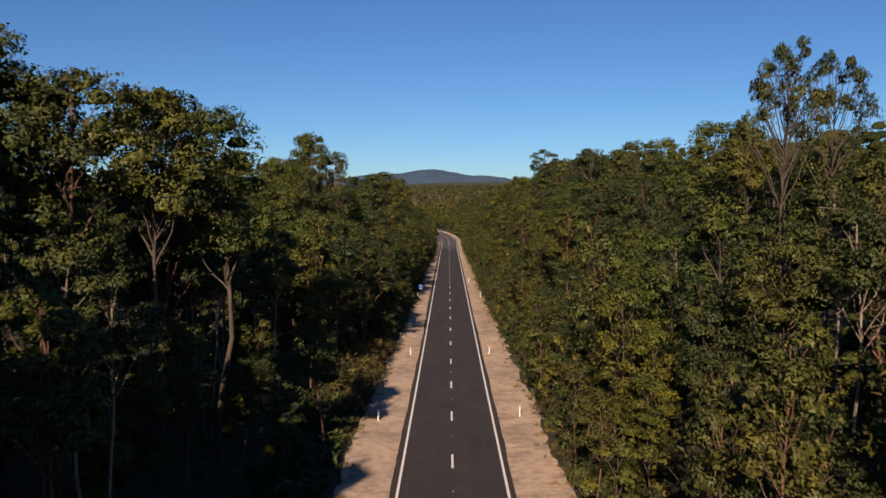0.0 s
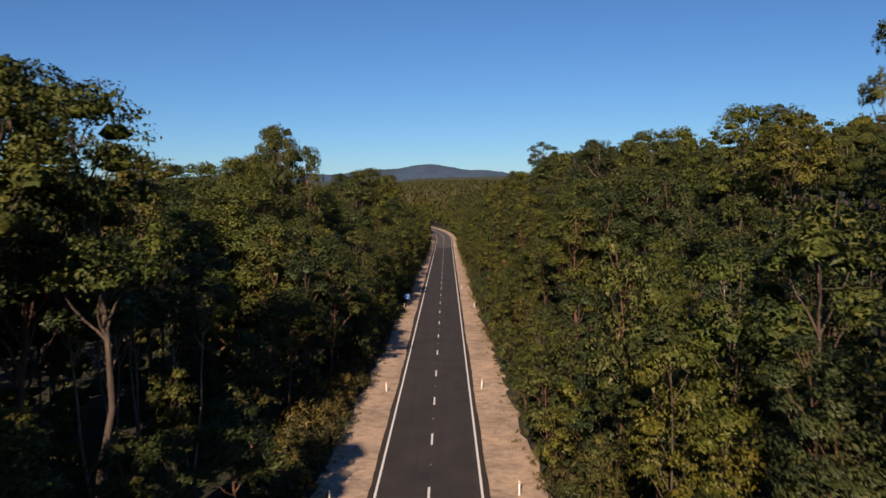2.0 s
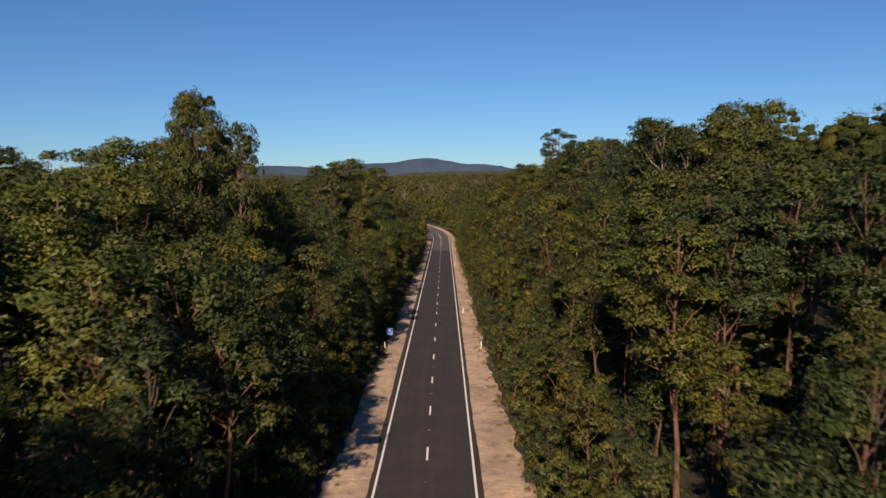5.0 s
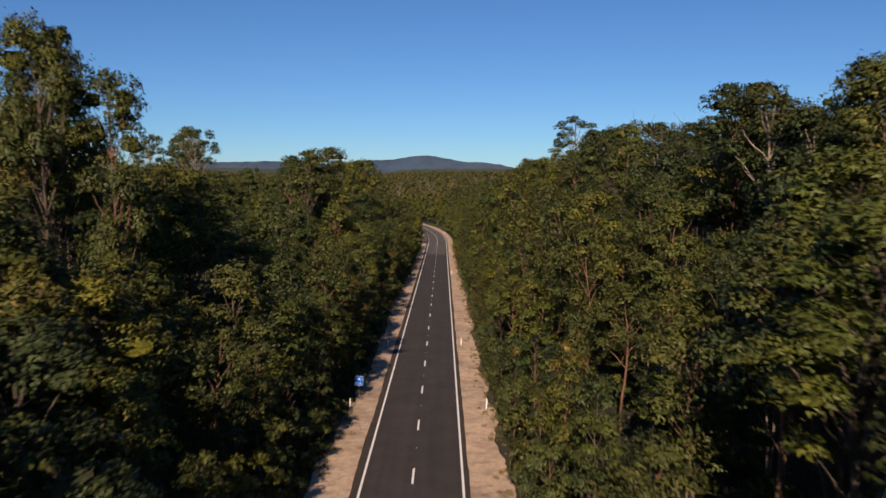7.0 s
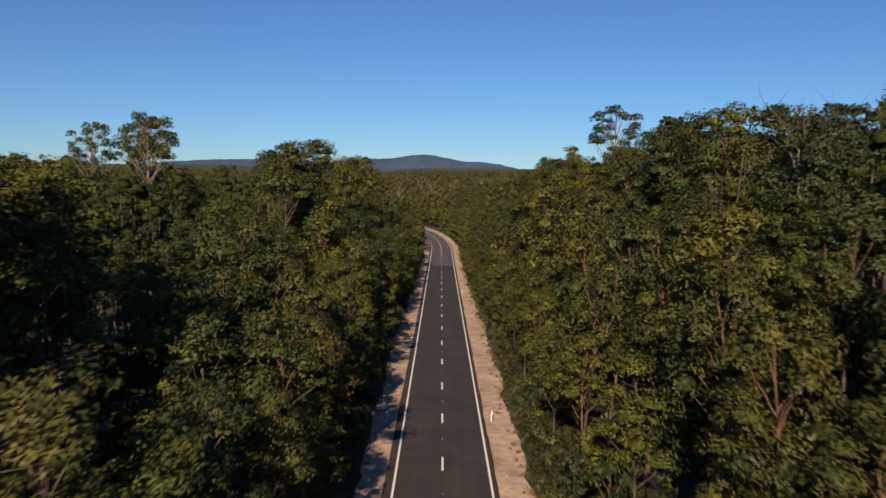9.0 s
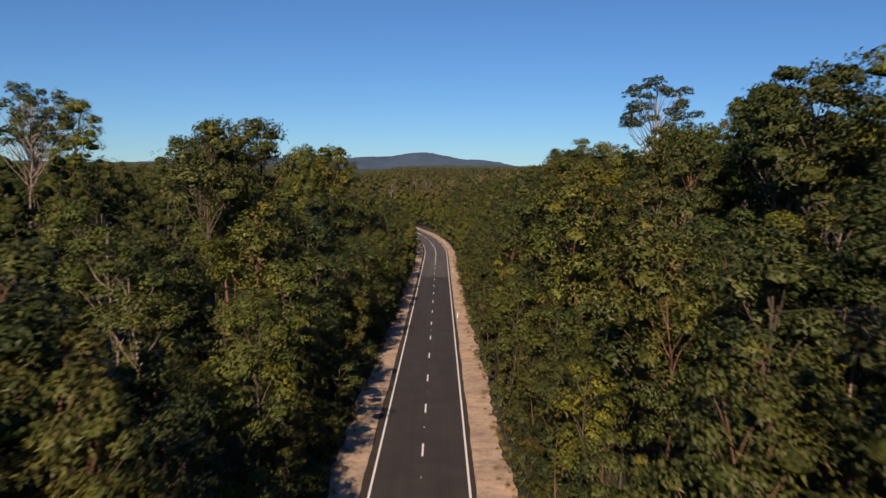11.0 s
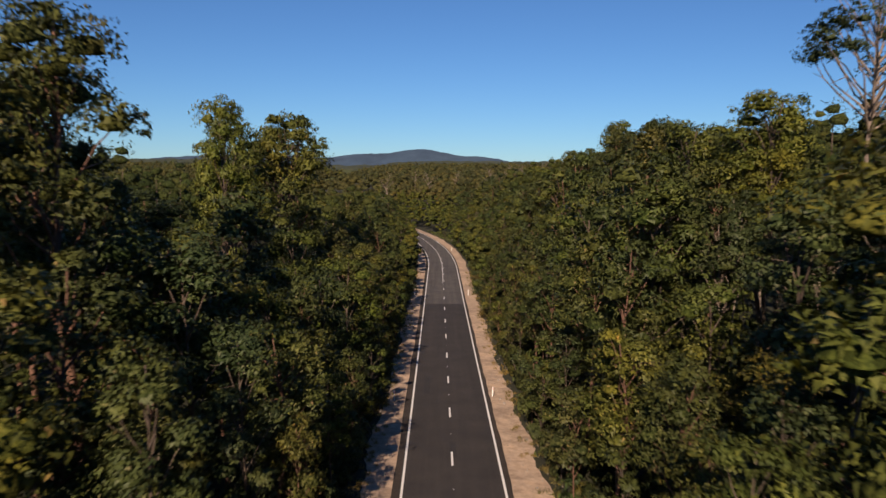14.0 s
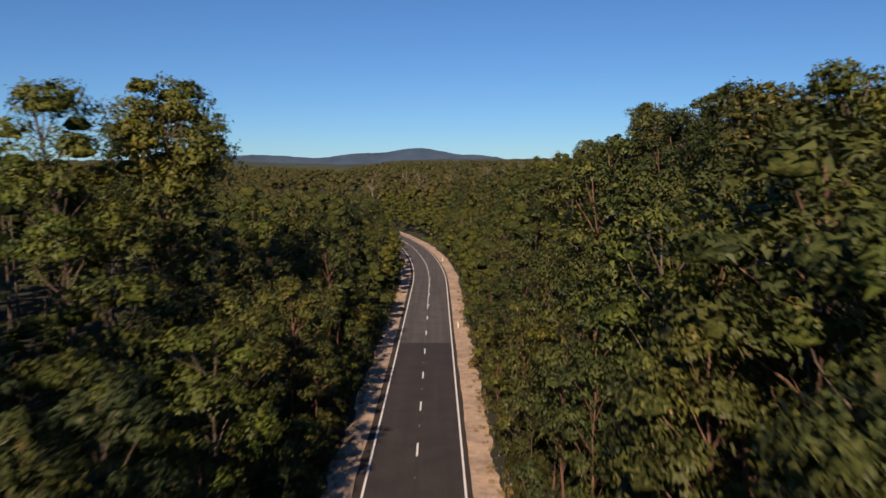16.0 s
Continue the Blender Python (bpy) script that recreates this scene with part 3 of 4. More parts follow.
for i, (x, y, top) in enumerate(SKYLINE):
    planted.append(plant(TALL[(0, 1, 3)[i % 3]], x, y, (top - float(ground_z(x, y))) / 0.97, 0.6 if 80 < y < 88 or 210 < y < 215 else 1.0))
# emergent gums with a wide umbrella of foliage on fanned limbs: x, y, height of the top, girth
for i, (x, y, top, girth) in enumerate(((32.0, 207.5, 32.6, 1.0), (40.5, 195.5, 29.4, 0.6), (19.6, -7.8, 28.0, 0.5), (24.8, -2.5, 28.2, 0.5), (-49.5, 191.5, 29.0, 0.75), (-56, 205, 28.6, 0.6), (-60.5, 196, 27.6, 0.75))):
    planted.append(plant(EMERGENT[1 if y < 0 else i % 2], x, y, top - float(ground_z(x, y)), girth))
planted.append(plant(MIDDLE[0], 10.6, 5.5, 17.4, 0.85))
# small sunlit trees that stand free in the clearings
for k, (x, y, h) in enumerate(((-15, 0.5, 8.4), (-12.3, 1.5, 8.2), (-9.6, 3, 8.8), (-11, -2, 5), (-17, 14, 9.5), (-14, 22, 10.5), (-19, 26, 9.5), (-13, 31, 12), (-11.5, 91, 12.5), (-16, 97, 8))):
    planted.append(plant(MIDDLE[k % 5], x, y, h, 1.25))

# taller trees between the clearing and the sign, and a slim one that stands free
for k, (x, y, h) in enumerate(((-12, 36, 15), (-15.5, 39, 18), (-11, 43, 14), (-14.5, 46, 18), (-17.5, 43, 19), (-12.2, 50, 15), (-16, 53, 18), (-18.5, 49, 19), (-10.8, 56, 12), (-20, 55, 19), (-14, 59, 16), (-17.5, 60, 18))):
    planted.append(plant(MIDDLE[(k * 3 + 1) % 5], x, y, h, 1.2))
planted.append(plant(MIDDLE[0], -10.9, 76, 12.5, 0.9))
for k, (x, y, h) in enumerate(((17, -14, 16.5), (21, -13, 18), (14.5, -10, 13.5), (25, -9, 19), (24.5, 113, 18), (28, 115, 19.5), (31.5, 116, 20), (35, 117, 20.5), (26, 119, 19))):
    planted.append(plant(TALL[(k * 2) % 5], x, y, h, 1.1))


for x, y, top in ((-30, 92, 25.4), (-34, 97, 24.6), (-38, 90, 24.0), (-44, 88, 23.4), (-28.5, 78, 24.2)):
    planted.append(plant(TALL[int(-x) % 5], x, y, top - float(ground_z(x, y)), 1.1))
# crest of the wooded slope, its tree tops fitted to the camera's skyline
for y in np.arange(80, 335, 7.0):
    x = 30 + 2.5 * math.sin(y * 0.7)
    top = float(np.interp(y, [80, 150, 200, 230, 280, 300, 330], [25.3, 26.2, 24, 22.2, 23.6, 22.3, 19.5])) + 0.9 * math.sin(y * 1.9)
    if free(x, y, 3.2):
        planted.append(plant(TALL[int(y) % 5], x, y, top - float(ground_z(x, y)), 1.1))
# tall dense trees, added so that their long shadows darken the woods before them
for k, (x, y, top) in enumerate(((15.5, 47, 17.5), (19, 50, 19.5), (17, 56, 18.5), (21.5, 58, 21), (16.5, 63, 18), (20.5, 66, 20.5), (25, 62, 22), (24.5, 52, 21.5), (-22, 50, 20), (-26, 56, 21), (-23.5, 63, 20.5), (-28, 68, 21.5), (-21, 69, 19), (-30, 48, 21.5), (-20.5, 104, 19.5), (-25, 108, 20.5))):
    planted.append(plant(TALL[(1, 4, 3)[k % 3]], x, y, top - float(ground_z(x, y)), 1.25))


def canopy(d, y=0.0, side=-1):
    """Usual tree height at a distance from the road's centre: a low edge at first, taller trees close to the road farther on."""
    steps = [7, 8.5, 11, 15, 20, 26, 60]
    if side < 0:
        first, later = [4.2, 6.0, 8.5, 15.0, 20.5, 22.5, 23.0], [5.5, 9.5, 13.0, 17.0, 20.5, 22.5, 23.0]
        w = float(smooth(75, 100, y))
    else:
        first, later = [4.8, 6.8, 10.0, 14.5, 18.2, 20.5, 22.0], [5.0, 7.5, 12.0, 17.5, 21.0, 24.5, 25.0]
        w = float(smooth(80, 115, y))
    extra = 3.0 * float(smooth(145, 165, y) * smooth(7.5, 9, d) * (1 - smooth(13, 20, d))) * (side > 0)
    return (np.interp(d, steps, first) * (1 - w) + np.interp(d, steps, later) * w + extra) * (1 - 0.2 * float(smooth(250, 320, y) * smooth(18, 28, d)))


CLEARINGS = ((-1, -36, 30, 9.6, 14.5), (-1, -34, 50, 7, 10.8), (-1, 90, 104, 13.5, 18), (1, 96, 108, 15, 20), (1, 112, 162, 6, 8.8))   # side, y from, y to, distance from, to


def is_open(side, y, d):
    return any(side == s and a < y < b and d0 < d < d1 for s, a, b, d0, d1 in CLEARINGS)


def scatter(y0, y1, d0, d1, gap, tries, kinds, vary, sides=(-1, 1), limit=300):
    n = 0
    for _ in range(tries):
        y = rng.uniform(y0, y1)
        side = sides[rng.integers(len(sides))]
        d = rng.uniform(d0, d1) if d0 else float(verge(y)) + 0.7 + rng.uniform(0, d1)
        x = float(road_x(y)) + side * d
        if n < limit and free(x, y, gap) and not is_open(side, y, d) and not (kinds is MIDDLE and side < 0 and y < 40):
            n += 1
            tall = canopy(d, y, side) * rng.uniform(*vary)
            pick = MIDDLE if kinds is YOUNG and tall > 7.5 else kinds
            planted.append(plant(pick[rng.integers(len(pick))], x, y, tall, rng.uniform(0.9, 1.25)))


scatter(-45, 285, 0, 4.2, 3.0, 2500, YOUNG, (0.6, 1.25), limit=200)
scatter(-40, 285, 11.2, 17.5, 3.8, 3000, MIDDLE, (0.5, 1.2), limit=190)
scatter(-35, 285, 16.5, 27, 4.7, 3000, TALL, (0.68, 1.02), limit=165)
scatter(286, 430, 8.4, 30, 4.2, 3000, FAR, (0.66, 1.06), limit=215)
first = set()
for pattern, m in planted:
    if pattern.name not in first:
        first.add(pattern.name)
        pattern.matrix_basis = m
    else:
        copy_thing(pattern, Matrix.Identity(4)).matrix_basis = m


def closed_forest(name, label, spots, clumps, per_clump, leaf, crown, deep=0.14, stems=False, bulk=1.0, packed=0.8, leaf_mat=LEAF):
    """Woods that nobody could count: domed crowns of a few clumps over thin stems, joined into one mesh."""
    cen, siz, verts, faces = [], [], [], []
    for px, py, h in spots:
        g = float(ground_z(px, py))
        w = crown * rng.uniform(0.75, 1.25)
        if stems:
            bx, by = rng.normal(scale=0.5, size=2)
            r = 0.009 * h
            tube([(px + bx, py + by, g - 0.3), (px + bx * 0.4, py + by * 0.4, g + h * 0.45), (px, py, g + h * 0.9)], [r, r * 0.7, r * 0.25], 4, verts, faces)
        drop, turn = deep * min(h, 18), rng.uniform(0, 6.28)
        for k in range(clumps):
            a, low = turn + k * 2.4, k / max(1, clumps - 1)
            r = w * (0.75 * math.sqrt(low)) * rng.uniform(0.7, 1.15)
            size = w * rng.uniform(0.46, 0.74) * bulk
            cen.append((px + math.cos(a) * r, py + math.sin(a) * r, g + h - 0.6 * size - drop * low * rng.uniform(0.6, 1.1)))
            siz.append(size)
    lv, facing = sprays(rng, cen, siz, per_clump // 3, 3, leaf, 0.75, droop=0.4, width=0.5)
    if stems:
        tagged(new("forest_stems", mesh_of("forest_stems", verts, faces, BARK_GREY, True)), "grey and brown trunks of the closed forest", "tree trunks", kind="stuff")
    lumps = masses(rng, cen, siz, packed, 0.75, CORE_V, CORE_F, below=0.7)
    return tagged(new(name, foliage_mesh(name, lv, facing, lumps, leaf_mat)), label, "forest", kind="stuff")


def spots_in(y0, y1, gap, reach, widen, d0):
    out = []
    for y in np.arange(y0, y1, gap):
        half = reach + widen * max(0.0, y - 260)
        for x in np.arange(-half, half, gap):
            px, py = x + rng.uniform(-0.8, 0.8) * gap, y + rng.uniform(-0.8, 0.8) * gap
            d = abs(px - float(road_x(py)))
            if d > d0 and free(px, py, 2.5 if y >= 285 else 3.4):
                take(px, py)
                out.append((px, py, (min(max(float(canopy(d, py)), 13.0), 15.0) if py > 400 else max(float(canopy(d, py, 1 if px > road_x(py) else -1)), 9.0 if py > 285 else 0.0)) * rng.uniform(0.78, 1.1)))
    return out


# trees out of view on the left, added to keep the low sun off the woods
shade_belt = []
for _ in range(1300):
    d = rng.uniform(17, 45)
    y = rng.uniform(-130, -60 + d / 0.6)
    if free(-d, y, 3.8):
        take(-d, y)
        shade_belt.append((-d, y, rng.uniform(28, 34)))
closed_forest("forest", "unseen tall gum forest added to shade the roadside woods", shade_belt, 12, 8, 0.6, 3.4, deep=1.3)
# low growth added to stop the sun passing under the crowns
under = []
for _ in range(2200):
    y, d, side = rng.uniform(-45, 300), rng.uniform(17, 34), (-1, 1)[rng.integers(2)]
    x = float(road_x(y)) + side * d
    if free(x, y, 2.6):
        take(x, y)
        under.append((x, y, rng.uniform(2.5, 4.5) if is_open(side, y, d) else rng.uniform(4, 10)))
closed_forest("understorey", "shaded saplings and tall scrub under the gum trees", under, 5, 22, 0.3, 1.9, deep=0.7)
closed_forest("forest", "closed gum forest behind the roadside trees", spots_in(-180, 285, 5.4, 76, 0, 25), 7, 57, 0.32, 3.0, deep=0.5, stems=True, packed=0.58)
closed_forest("forest", "closed gum forest away from the road", spots_in(-180, 330, 7.4, 240, 0, 75), 5, 10, 0.8, 4.4, deep=0.3, bulk=1.2)
bend = []
for _ in range(1500):
    y, d, side = rng.uniform(290, 560), rng.uniform(7.2, 17), (-1, 1)[rng.integers(2)]
    x = float(road_x(y)) + side * d
    if free(x, y, 3.1):
        take(x, y)
        bend.append((x, y, rng.uniform(6.5, 9.5) + 0.6 * (d - 7.2)))
closed_forest("forest", "young gum forest close along the bend", bend, 6, 34, 0.3, 1.9, deep=0.6)
closed_forest("forest", "closed gum forest on the slopes round the bend", spots_in(285, 400, 5.2, 76, 0.5, 7.4), 7, 36, 0.34, 2.5, deep=0.5)
closed_forest("forest", "gum forest beyond the bend", spots_in(400, 560, 4.8, 75, 0.62, 7.4), 4, 24, 0.46, 2.7, deep=0.3, leaf_mat=LEAF_RIDGE)
closed_forest("forest", "gum forest covering the far side of the valley", spots_in(560, 1000, 7.0, 60, 0.62, 9.5), 3, 15, 0.8, 3.7, deep=0.2, bulk=1.1, leaf_mat=LEAF_RIDGE)


def canopy_height(x, y):
    n = np.array([noise.noise((a * 0.07, b * 0.05, 0)) + 0.5 * noise.noise((a * 0.2, b * 0.12, 5)) for a, b in zip(x.ravel(), y.ravel())]).reshape(x.shape)
    return ground_z(x, y) + 14 + 3.0 * n - 30 * smooth(40, 0, y - 960)


tagged(sheet("far_woods", np.arange(-1500, 1500, 9.0), np.geomspace(965, 3600, 90), canopy_height, FAR_WOOD), "far wooded ridges behind the valley", "forest", kind="stuff")


# ---- dead trees ----
def dead_tree(seed, height, forks, label, y0):
    g = np.random.default_rng(seed)
    verts, faces = [], []
    stem = bent(g, (0, 0, -0.4), (g.normal(scale=0.6), g.normal(scale=0.6), height * 0.95), 9, 0.14)
    r0 = (0.0065 if y0 else 0.011) * height
    tube(stem, list(np.linspace(r0, r0 * 0.2, 9)), 7, verts, faces)
    for k in range(forks):
        f = 0.5 + 0.45 * k / forks
        root = stem[int(f * 8)]
        a, reach = k * 2.3 + g.uniform(0, 1), height * g.uniform(0.1, 0.18)
        end = root + np.array([math.cos(a) * reach, math.sin(a) * reach, height * g.uniform(0.08, 0.2)])
        limb = bent(g, root, end, 6, 0.12)
        tube(limb, list(np.linspace(r0 * 0.4, r0 * 0.1, 6)), 5, verts, faces)
        for _ in range(9):
            b = limb[g.integers(2, 6)]
            tube(bent(g, b, b + g.normal(size=3) * np.array([1, 1, 0.6]) * reach * 0.5 + (0, 0, reach * 0.4), 4, 0.08), [r0 * 0.16, r0 * 0.12, r0 * 0.08, r0 * 0.04], 3, verts, faces)
    return tagged(new("dead_tree", mesh_of("dead_tree", verts, faces, BARK_GREY if y0 else BARK_PALE, True)), label, "dead tree", "bare dead trees")


for seed, x, y, top in ((1, 28.0, 123, 26.2), (2, 30.5, 130, 24.6), (3, 33, 124, 24.4), (4, 38, 513, 21), (5, 31, 505, 19.5), (6, 48, 520, 21.5), (7, 25, 128, 23.2), (8, 9, 540, 16.5), (9, -6, 520, 15.5), (10, 43, 498, 20.5), (11, 24, 520, 18.5), (12, 56, 530, 22), (13, 64, 505, 22), (14, -22, 470, 14.5), (15, 18, 455, 15.5), (16, 36, 440, 18), (17, -14, 560, 16), (18, 47, 475, 20.5)):
    g = float(ground_z(x, y))
    dead_tree(seed, top - g, 7, "bare bleached dead gum with forked limbs", y < 300).matrix_basis = pose(x, y, g, 0, 0, seed * 40)


# ---- shrubs, grass ----
def shrub_kind(seed, mat, label, height, spread):
    g = np.random.default_rng(seed)
    root = tagged(new("shrub"), label, "shrub", "shrubs along the shoulders")
    n = 12
    a, r = g.uniform(0, 6.28, n), np.sqrt(g.uniform(0, 1, n)) * spread
    cen = np.stack([np.cos(a) * r, np.sin(a) * r, height * (0.35 + 0.5 * (1 - (r / spread) ** 2) * g.uniform(0.5, 1, n))], 1)
    lv, facing = leaves(g, cen, 0.42 * np.ones(n) * spread, 48, 0.2, 0.08, droop=-0.1, flat=0.9)
    lv[:, 2] = np.maximum(lv[:, 2], 0.02)
    verts, faces = [], []
    for c in cen:
        tube(bent(g, (c[0] * 0.15, c[1] * 0.15, -0.1), c, 3, 0.03), [0.03, 0.02, 0.008], 3, verts, faces)
    for nm, me in (("woody_base", mesh_of("woody_base", verts, faces, BARK_GREY, True)), ("foliage", mesh_of("foliage", lv, tri_faces(len(lv) // 3), mat, True, facing))):
        new(nm, me).parent = root
    return root


SHRUBS = [shrub_kind(91, LEAF_DEEP, "low olive shrub beside the sandy shoulder", 1.5, 1.0), shrub_kind(92, LEAF_DRY, "dry brown shrub beside the sandy shoulder", 1.3, 0.9), shrub_kind(93, LEAF_DEEP, "dark green shrub beside the sandy shoulder", 1.7, 1.1), shrub_kind(94, LEAF_FRESH, "yellow-green shrub beside the sandy shoulder", 1.2, 0.9)]
used = set()
for _ in range(290):
    y = rng.uniform(-42, 330)
    side = -1 if rng.random() < 0.5 else 1
    x = float(road_x(y)) + side * (float(verge(y)) + rng.uniform(0.3, 3.2))
    kind = SHRUBS[rng.choice(4, p=(0.36, 0.24, 0.28, 0.12))]
    s = rng.uniform(0.6, 1.5) * (0.5 if side < 0 and -30 < y < 55 else 1)
    m = Matrix.Translation((x, y, float(ground_z(x, y)))) @ Matrix.Rotation(rng.uniform(0, 6.28), 4, "Z") @ Matrix.Diagonal((s, s, s * rng.uniform(0.8, 1.2), 1))
    if kind.name in used:
        copy_thing(kind, Matrix.Identity(4)).matrix_basis = m
    else:
        used.add(kind.name)
        kind.matrix_basis = m

for x, y, s in ((-8.9, 12, 1.4), (-8.4, 17, 1.6), (-9.6, 20, 2.1), (-8.5, 23, 1.5), (-10.4, 25, 2.2), (-8.8, 28, 1.6), (-9.8, 31, 2.0), (-8.4, 34, 1.5), (-9.5, 37, 1.9), (-8.3, 41, 1.5), (-9.2, 45, 1.8), (-10.6, 34, 2.2), (-9.0, 62, 1.6), (-8.3, 65, 1.9), (-10.2, 66, 2.4), (-8.6, 69, 2.0), (-11.6, 70, 2.3), (-9.4, 73, 1.8), (-7.9, 77, 1.3)):
    copy_thing(SHRUBS[1], Matrix.Identity(4)).matrix_basis = Matrix.Translation((x, y, float(ground_z(x, y)))) @ Matrix.Rotation(x * y, 4, "Z") @ Matrix.Diagonal((s, s, s * 1.15, 1))

hy = rng.uniform(-45, 400, 3600)
hs = np.where(rng.random(3600) < 0.5, -1, 1)
ho = rng.uniform(0, 1, 3600) ** 1.4 * 5.5
hx = road_x(hy) + hs * (verge(hy) + 0.7 + ho)
hr = rng.uniform(0.45, 0.85, 3600) * np.where((hs < 0) & (hy < 55), 0.7, 1.0) * (0.7 + 0.12 * ho)
hc = np.stack([hx, hy, ground_z(hx, hy) + hr * rng.uniform(0.5, 1.3, 3600)], 1)
lv, facing = leaves(rng, hc, hr, 44, 0.2, 0.05, droop=-0.5, flat=1.1, inside=0.6, outside=1.6)
tagged(new("heath", foliage_mesh("heath", lv, facing, masses(rng, hc, hr, 0.8, 1.1, CORE_V * 1.1, CORE_F), LEAF_SCRUB)), "low brown-green heath between the shoulder and the trees", "heath", kind="stuff")

# ferns added to cover the bare floor and trap light
uy = rng.uniform(-45, 450, 9000)
us = np.where(rng.random(9000) < 0.5, -1, 1)
ux = road_x(uy) + us * (verge(uy) + 0.8 + rng.uniform(0, 1, 9000) ** 1.3 * 36)
uc = np.stack([ux, uy, ground_z(ux, uy) + rng.uniform(0.1, 0.5, 9000)], 1)
fern, facing = leaves(rng, uc, rng.uniform(0.5, 1.2, 9000), 10, 0.65, 0.24, droop=0.3, flat=0.7)
tagged(new("undergrowth", mesh_of("undergrowth", fern, tri_faces(len(fern) // 3), LEAF_DEEP)), "dark ferny undergrowth on the forest floor", "undergrowth", kind="stuff")

gy = rng.uniform(-45, 330, 1500)
gs = np.where(rng.random(1500) < 0.55, -1, 1)
gx = road_x(gy) + gs * (verge(gy) + rng.normal(0.1, 0.55, 1500))
gc = np.stack([gx, gy, ground_z(gx, gy) + 0.08], 1)
blades, facing = leaves(rng, gc, rng.uniform(0.15, 0.4, 1500), 26, 0.42, 0.035, droop=-1.2, flat=0.4, cap=0.0)
tagged(new("dry_grass", mesh_of("dry_grass", blades, tri_faces(len(blades) // 3), DRY_GRASS)), "dry yellow-brown grass along the edge of the shoulders", "grass", kind="stuff")

sy = rng.uniform(-45, 300, 2600)
ss = np.where(rng.random(2600) < 0.5, -1, 1)
sx = road_x(sy) + ss * (4.4 + np.abs(rng.normal(0, 1.6, 2600)))
sc = np.stack([sx, sy, road_z(sy) - 0.07], 1)
sz = rng.uniform(0.02, 0.07, 2600) * np.where(rng.random(2600) < 0.02, 3, 1)
sv = (CORE_V[None] * rng.uniform(0.7, 1.2, (2600, 12, 1)) * sz[:, None, None] + sc[:, None])[:, CORE_F].reshape(-1, 3)
tagged(new("gravel", mesh_of("gravel", sv, tri_faces(len(sv) // 3), STONE)), "loose stones scattered on the sandy shoulders", "gravel", kind="stuff")


# ---- road furniture ----
def box(bm, x0, x1, y0, y1, z0, z1, bevel=0.0):
    r = bmesh.ops.create_cube(bm, size=1.0)
    for v in r["verts"]:
        v.co = ((x0 + x1) / 2 + v.co.x * (x1 - x0), (y0 + y1) / 2 + v.co.y * (y1 - y0), (z0 + z1) / 2 + v.co.z * (z1 - z0))
    if bevel:
        bmesh.ops.bevel(bm, geom=[e for e in bm.edges if e.verts[0] in r["verts"]], offset=bevel, segments=2, affect="EDGES")


def guide_post():
    """A flat white plastic post with a rounded top, a red reflector and a ground socket."""
    root = tagged(new("guide_post"), "white plastic guide post with a red reflector", "guide post", "guide posts along the shoulders")
    bm = bmesh.new()
    outline = [(-0.055, -0.2), (0.055, -0.2), (0.055, 0.94)] + [(0.055 * math.cos(a), 0.94 + 0.055 * math.sin(a)) for a in np.linspace(0.3, 2.84, 6)] + [(-0.055, 0.94)]
    fa = bm.faces.new([bm.verts.new((x, -0.012, z)) for x, z in outline])
    ex = bmesh.ops.extrude_face_region(bm, geom=[fa])
    for v in [e for e in ex["geom"] if isinstance(e, bmesh.types.BMVert)]:
        v.co.y = 0.012
        v.co.x *= 0.9
    part("post", bm, POST_WHITE, root)
    for yy in (-0.016, 0.016):
        bm = bmesh.new()
        box(bm, -0.03, 0.03, yy - 0.004, yy + 0.004, 0.80, 0.90, 0.002)
        part("reflector", bm, RED_GLASS if yy < 0 else SIGN_WHITE, root, "red reflector" if yy < 0 else "white reflector")
    bm = bmesh.new()
    box(bm, -0.08, 0.08, -0.04, 0.04, -0.2, 0.03, 0.008)
    part("socket", bm, STEEL, root, "steel ground socket")
    return root


POSTS = [(-6.25, 10.7, 2), (5.88, 12.0, 0), (-4.95, 40.2, -1), (4.75, 41.0, 3), (-6.5, 101.0, 1), (6.15, 101.4, 3), (-5.1, 130.3, 0), (4.5, 131.6, 4), (-5.25, 220.0, -3), (4.25, 221.6, 3), (-5.5, 291.0, -4), (4.6, 292.0, 0), (-6.6, 374.4, 0), (2.9, 381.6, 2)]
post = guide_post()
for i, (x, y, lean) in enumerate(POSTS):
    m = pose(x, y, float(road_z(y)) - 0.075, 0, lean, (-8, 5, 12, -4)[i % 4])
    if i:
        copy_thing(post, m)
    else:
        post.matrix_basis = m


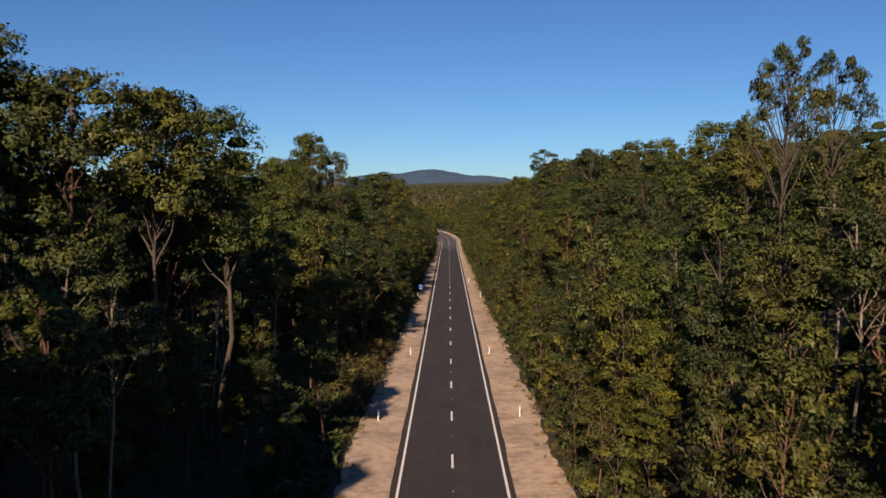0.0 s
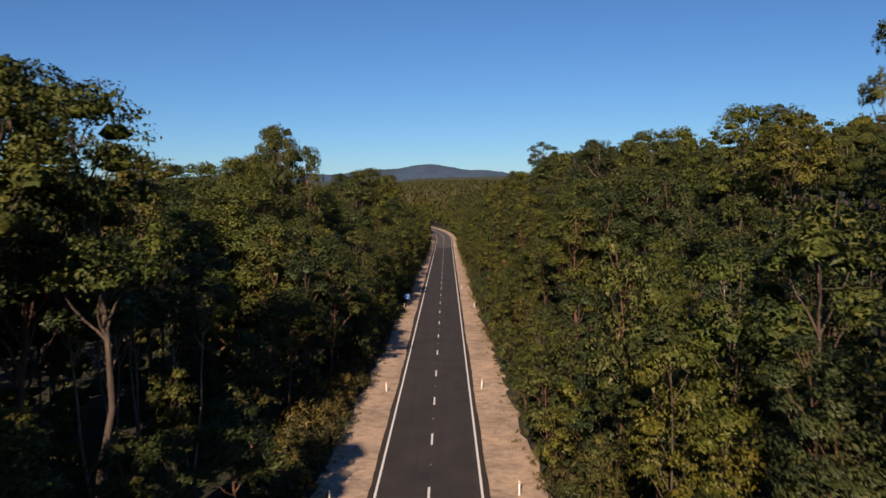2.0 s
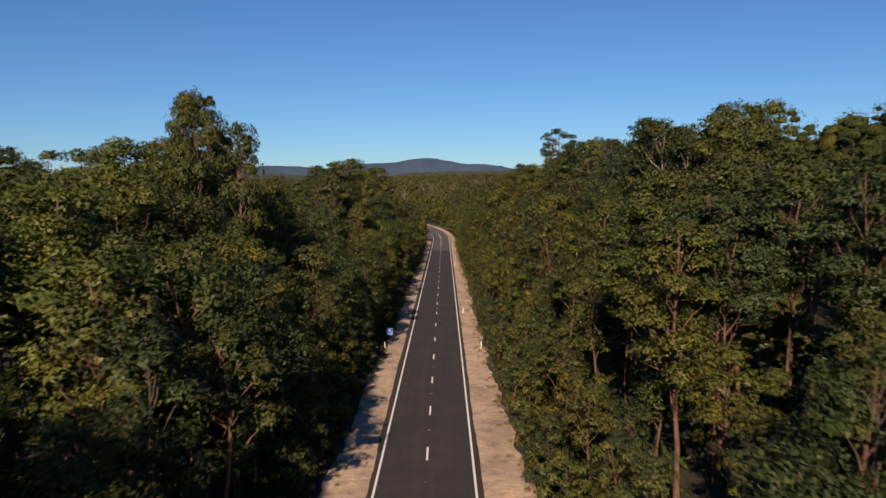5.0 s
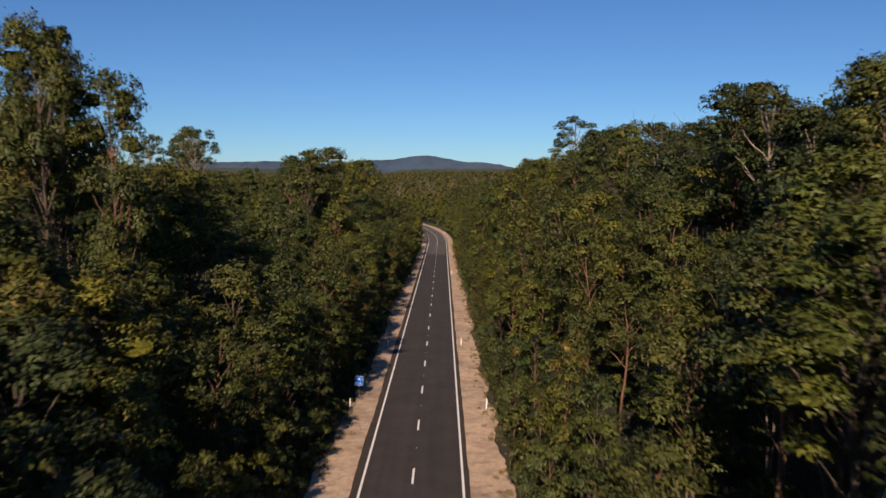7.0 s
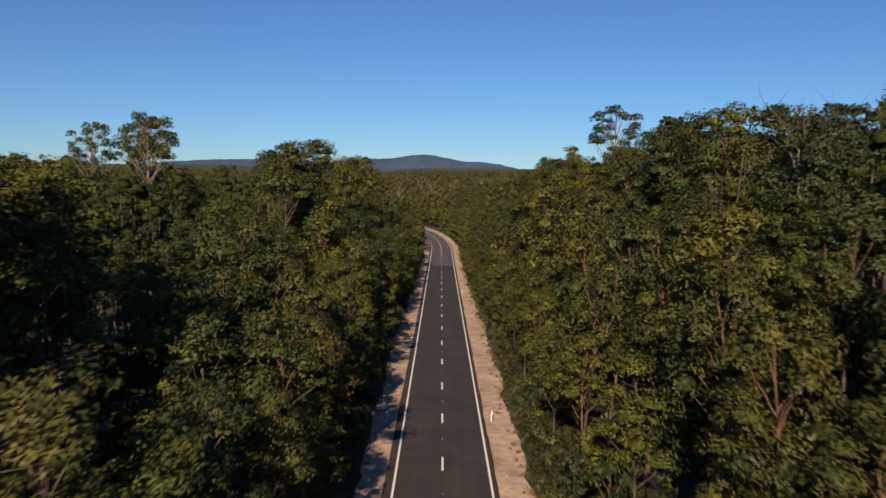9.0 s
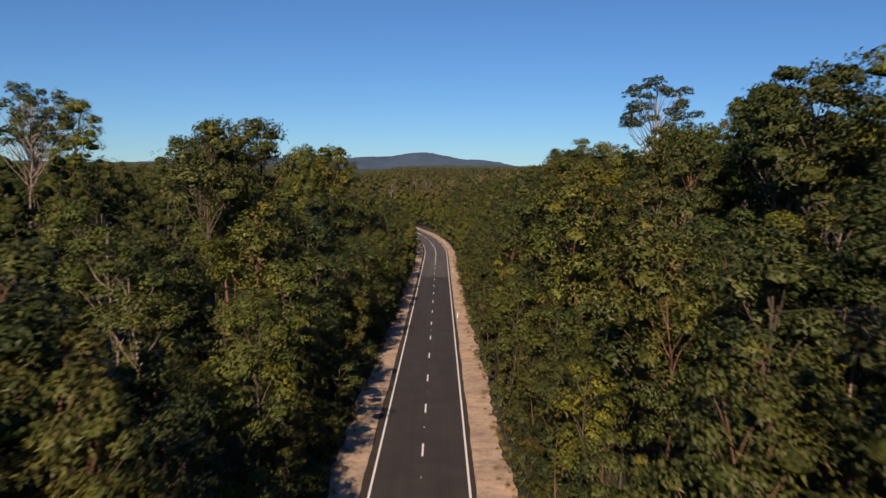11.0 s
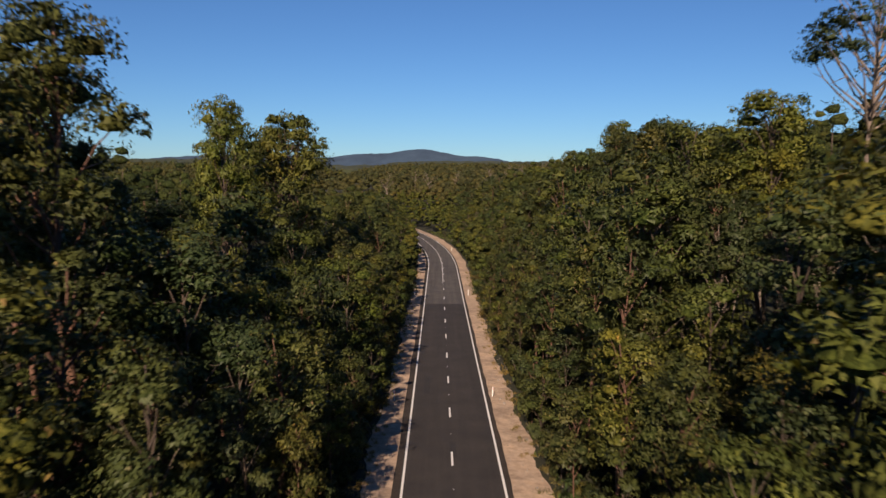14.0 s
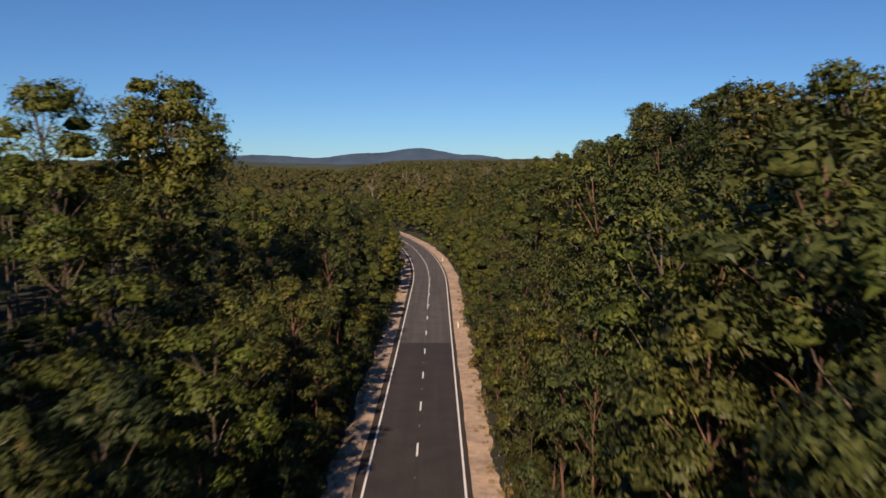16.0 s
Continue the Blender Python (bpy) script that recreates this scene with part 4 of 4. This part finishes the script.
def road_sign():
    """A blue distance sign on a steel pole."""
    root = tagged(new("road_sign"), "small blue road sign with white symbol and distance", "road sign")
    bm = bmesh.new()
    bmesh.ops.create_cone(bm, segments=14, radius1=0.03, radius2=0.03, depth=2.5, cap_ends=True, matrix=Matrix.Translation((0, 0.03, 0.95)))
    part("pole", bm, STEEL, root, "galvanised steel pole")
    bm = bmesh.new()
    box(bm, -0.41, 0.41, -0.016, -0.008, 1.25, 2.2, 0.003)
    panel = part("panel", bm, SIGN_BLUE, root, "blue sign panel with a thin white border")
    bm = bmesh.new()
    for x0, x1, z0, z1 in ((-0.39, 0.39, 2.165, 2.18), (-0.39, 0.39, 1.27, 1.285), (-0.39, -0.375, 1.285, 2.165), (0.375, 0.39, 1.285, 2.165)):
        box(bm, x0, x1, -0.021, -0.017, z0, z1)
    part("border", bm, SIGN_WHITE, panel, "white border")
    bm = bmesh.new()
    for x0, x1, z0, z1 in ((-0.24, 0.16, 1.85, 1.88), (-0.20, -0.17, 1.77, 1.85), (0.09, 0.12, 1.77, 1.85), (-0.06, 0.03, 1.88, 1.97), (-0.11, 0.09, 1.97, 1.995)):
        box(bm, x0, x1, -0.021, -0.017, z0, z1)
    part("symbol", bm, SIGN_WHITE, panel, "white table symbol")
    cu = bpy.data.curves.new("distance", "FONT")
    cu.body, cu.size, cu.align_x, cu.extrude = "2 km", 0.25, "CENTER", 0.002
    tmp = new("distance", cu)
    me = bpy.data.meshes.new_from_object(tmp.evaluated_get(bpy.context.evaluated_depsgraph_get()))
    bpy.data.objects.remove(tmp)
    me.materials.clear()
    me.materials.append(SIGN_WHITE)
    txt = new("distance", me)
    txt.parent = panel
    txt.matrix_basis = pose(0, -0.019, 1.38, 90, 0, 0)
    for z in (1.4, 2.05):
        bm = bmesh.new()
        box(bm, -0.05, 0.05, -0.008, 0.03, z - 0.02, z + 0.02, 0.004)
        part("bracket", bm, STEEL, root)
    return root


road_sign().matrix_basis = pose(-6.1, 105.0, float(road_z(105)) - 0.1, 0, 0, 2)

# raised markers between the dashes, and tar patches
mk = bmesh.new()
bmesh.ops.create_cone(mk, segments=10, radius1=0.05, radius2=0.035, depth=0.02, cap_ends=True)
marker = part("pavement_marker", mk, SIGN_WHITE, road, "white raised pavement marker")
for k in range(-6, 23):
    ob = marker if k == -6 else marker.copy()
    if k > -6:
        scene.collection.objects.link(ob)
    y = 12.0 * k + 6
    ob.matrix_basis = pose(0, y, float(road_z(y)) + 0.012)
for x, y, w, l in ((0.55, 121, 0.5, 3.4), (2.0, 110, 0.9, 3.0), (-0.7, 106.5, 0.9, 1.0), (-0.35, 15.5, 0.7, 1.4), (1.9, 4, 0.8, 3.0), (2.3, 42, 0.7, 4), (-1.6, 176, 0.7, 6), (1.5, 183, 0.7, 3), (0.1, 206, 0.5, 3.4), (-2.2, 226, 0.6, 7)):
    ob = strip("tar_patch", np.linspace(y - l / 2, y + l / 2, 5), x - w / 2, x + w / 2, 0.004, TAR, 0.015)
    ob.parent = road if y < JOINT else road_worn
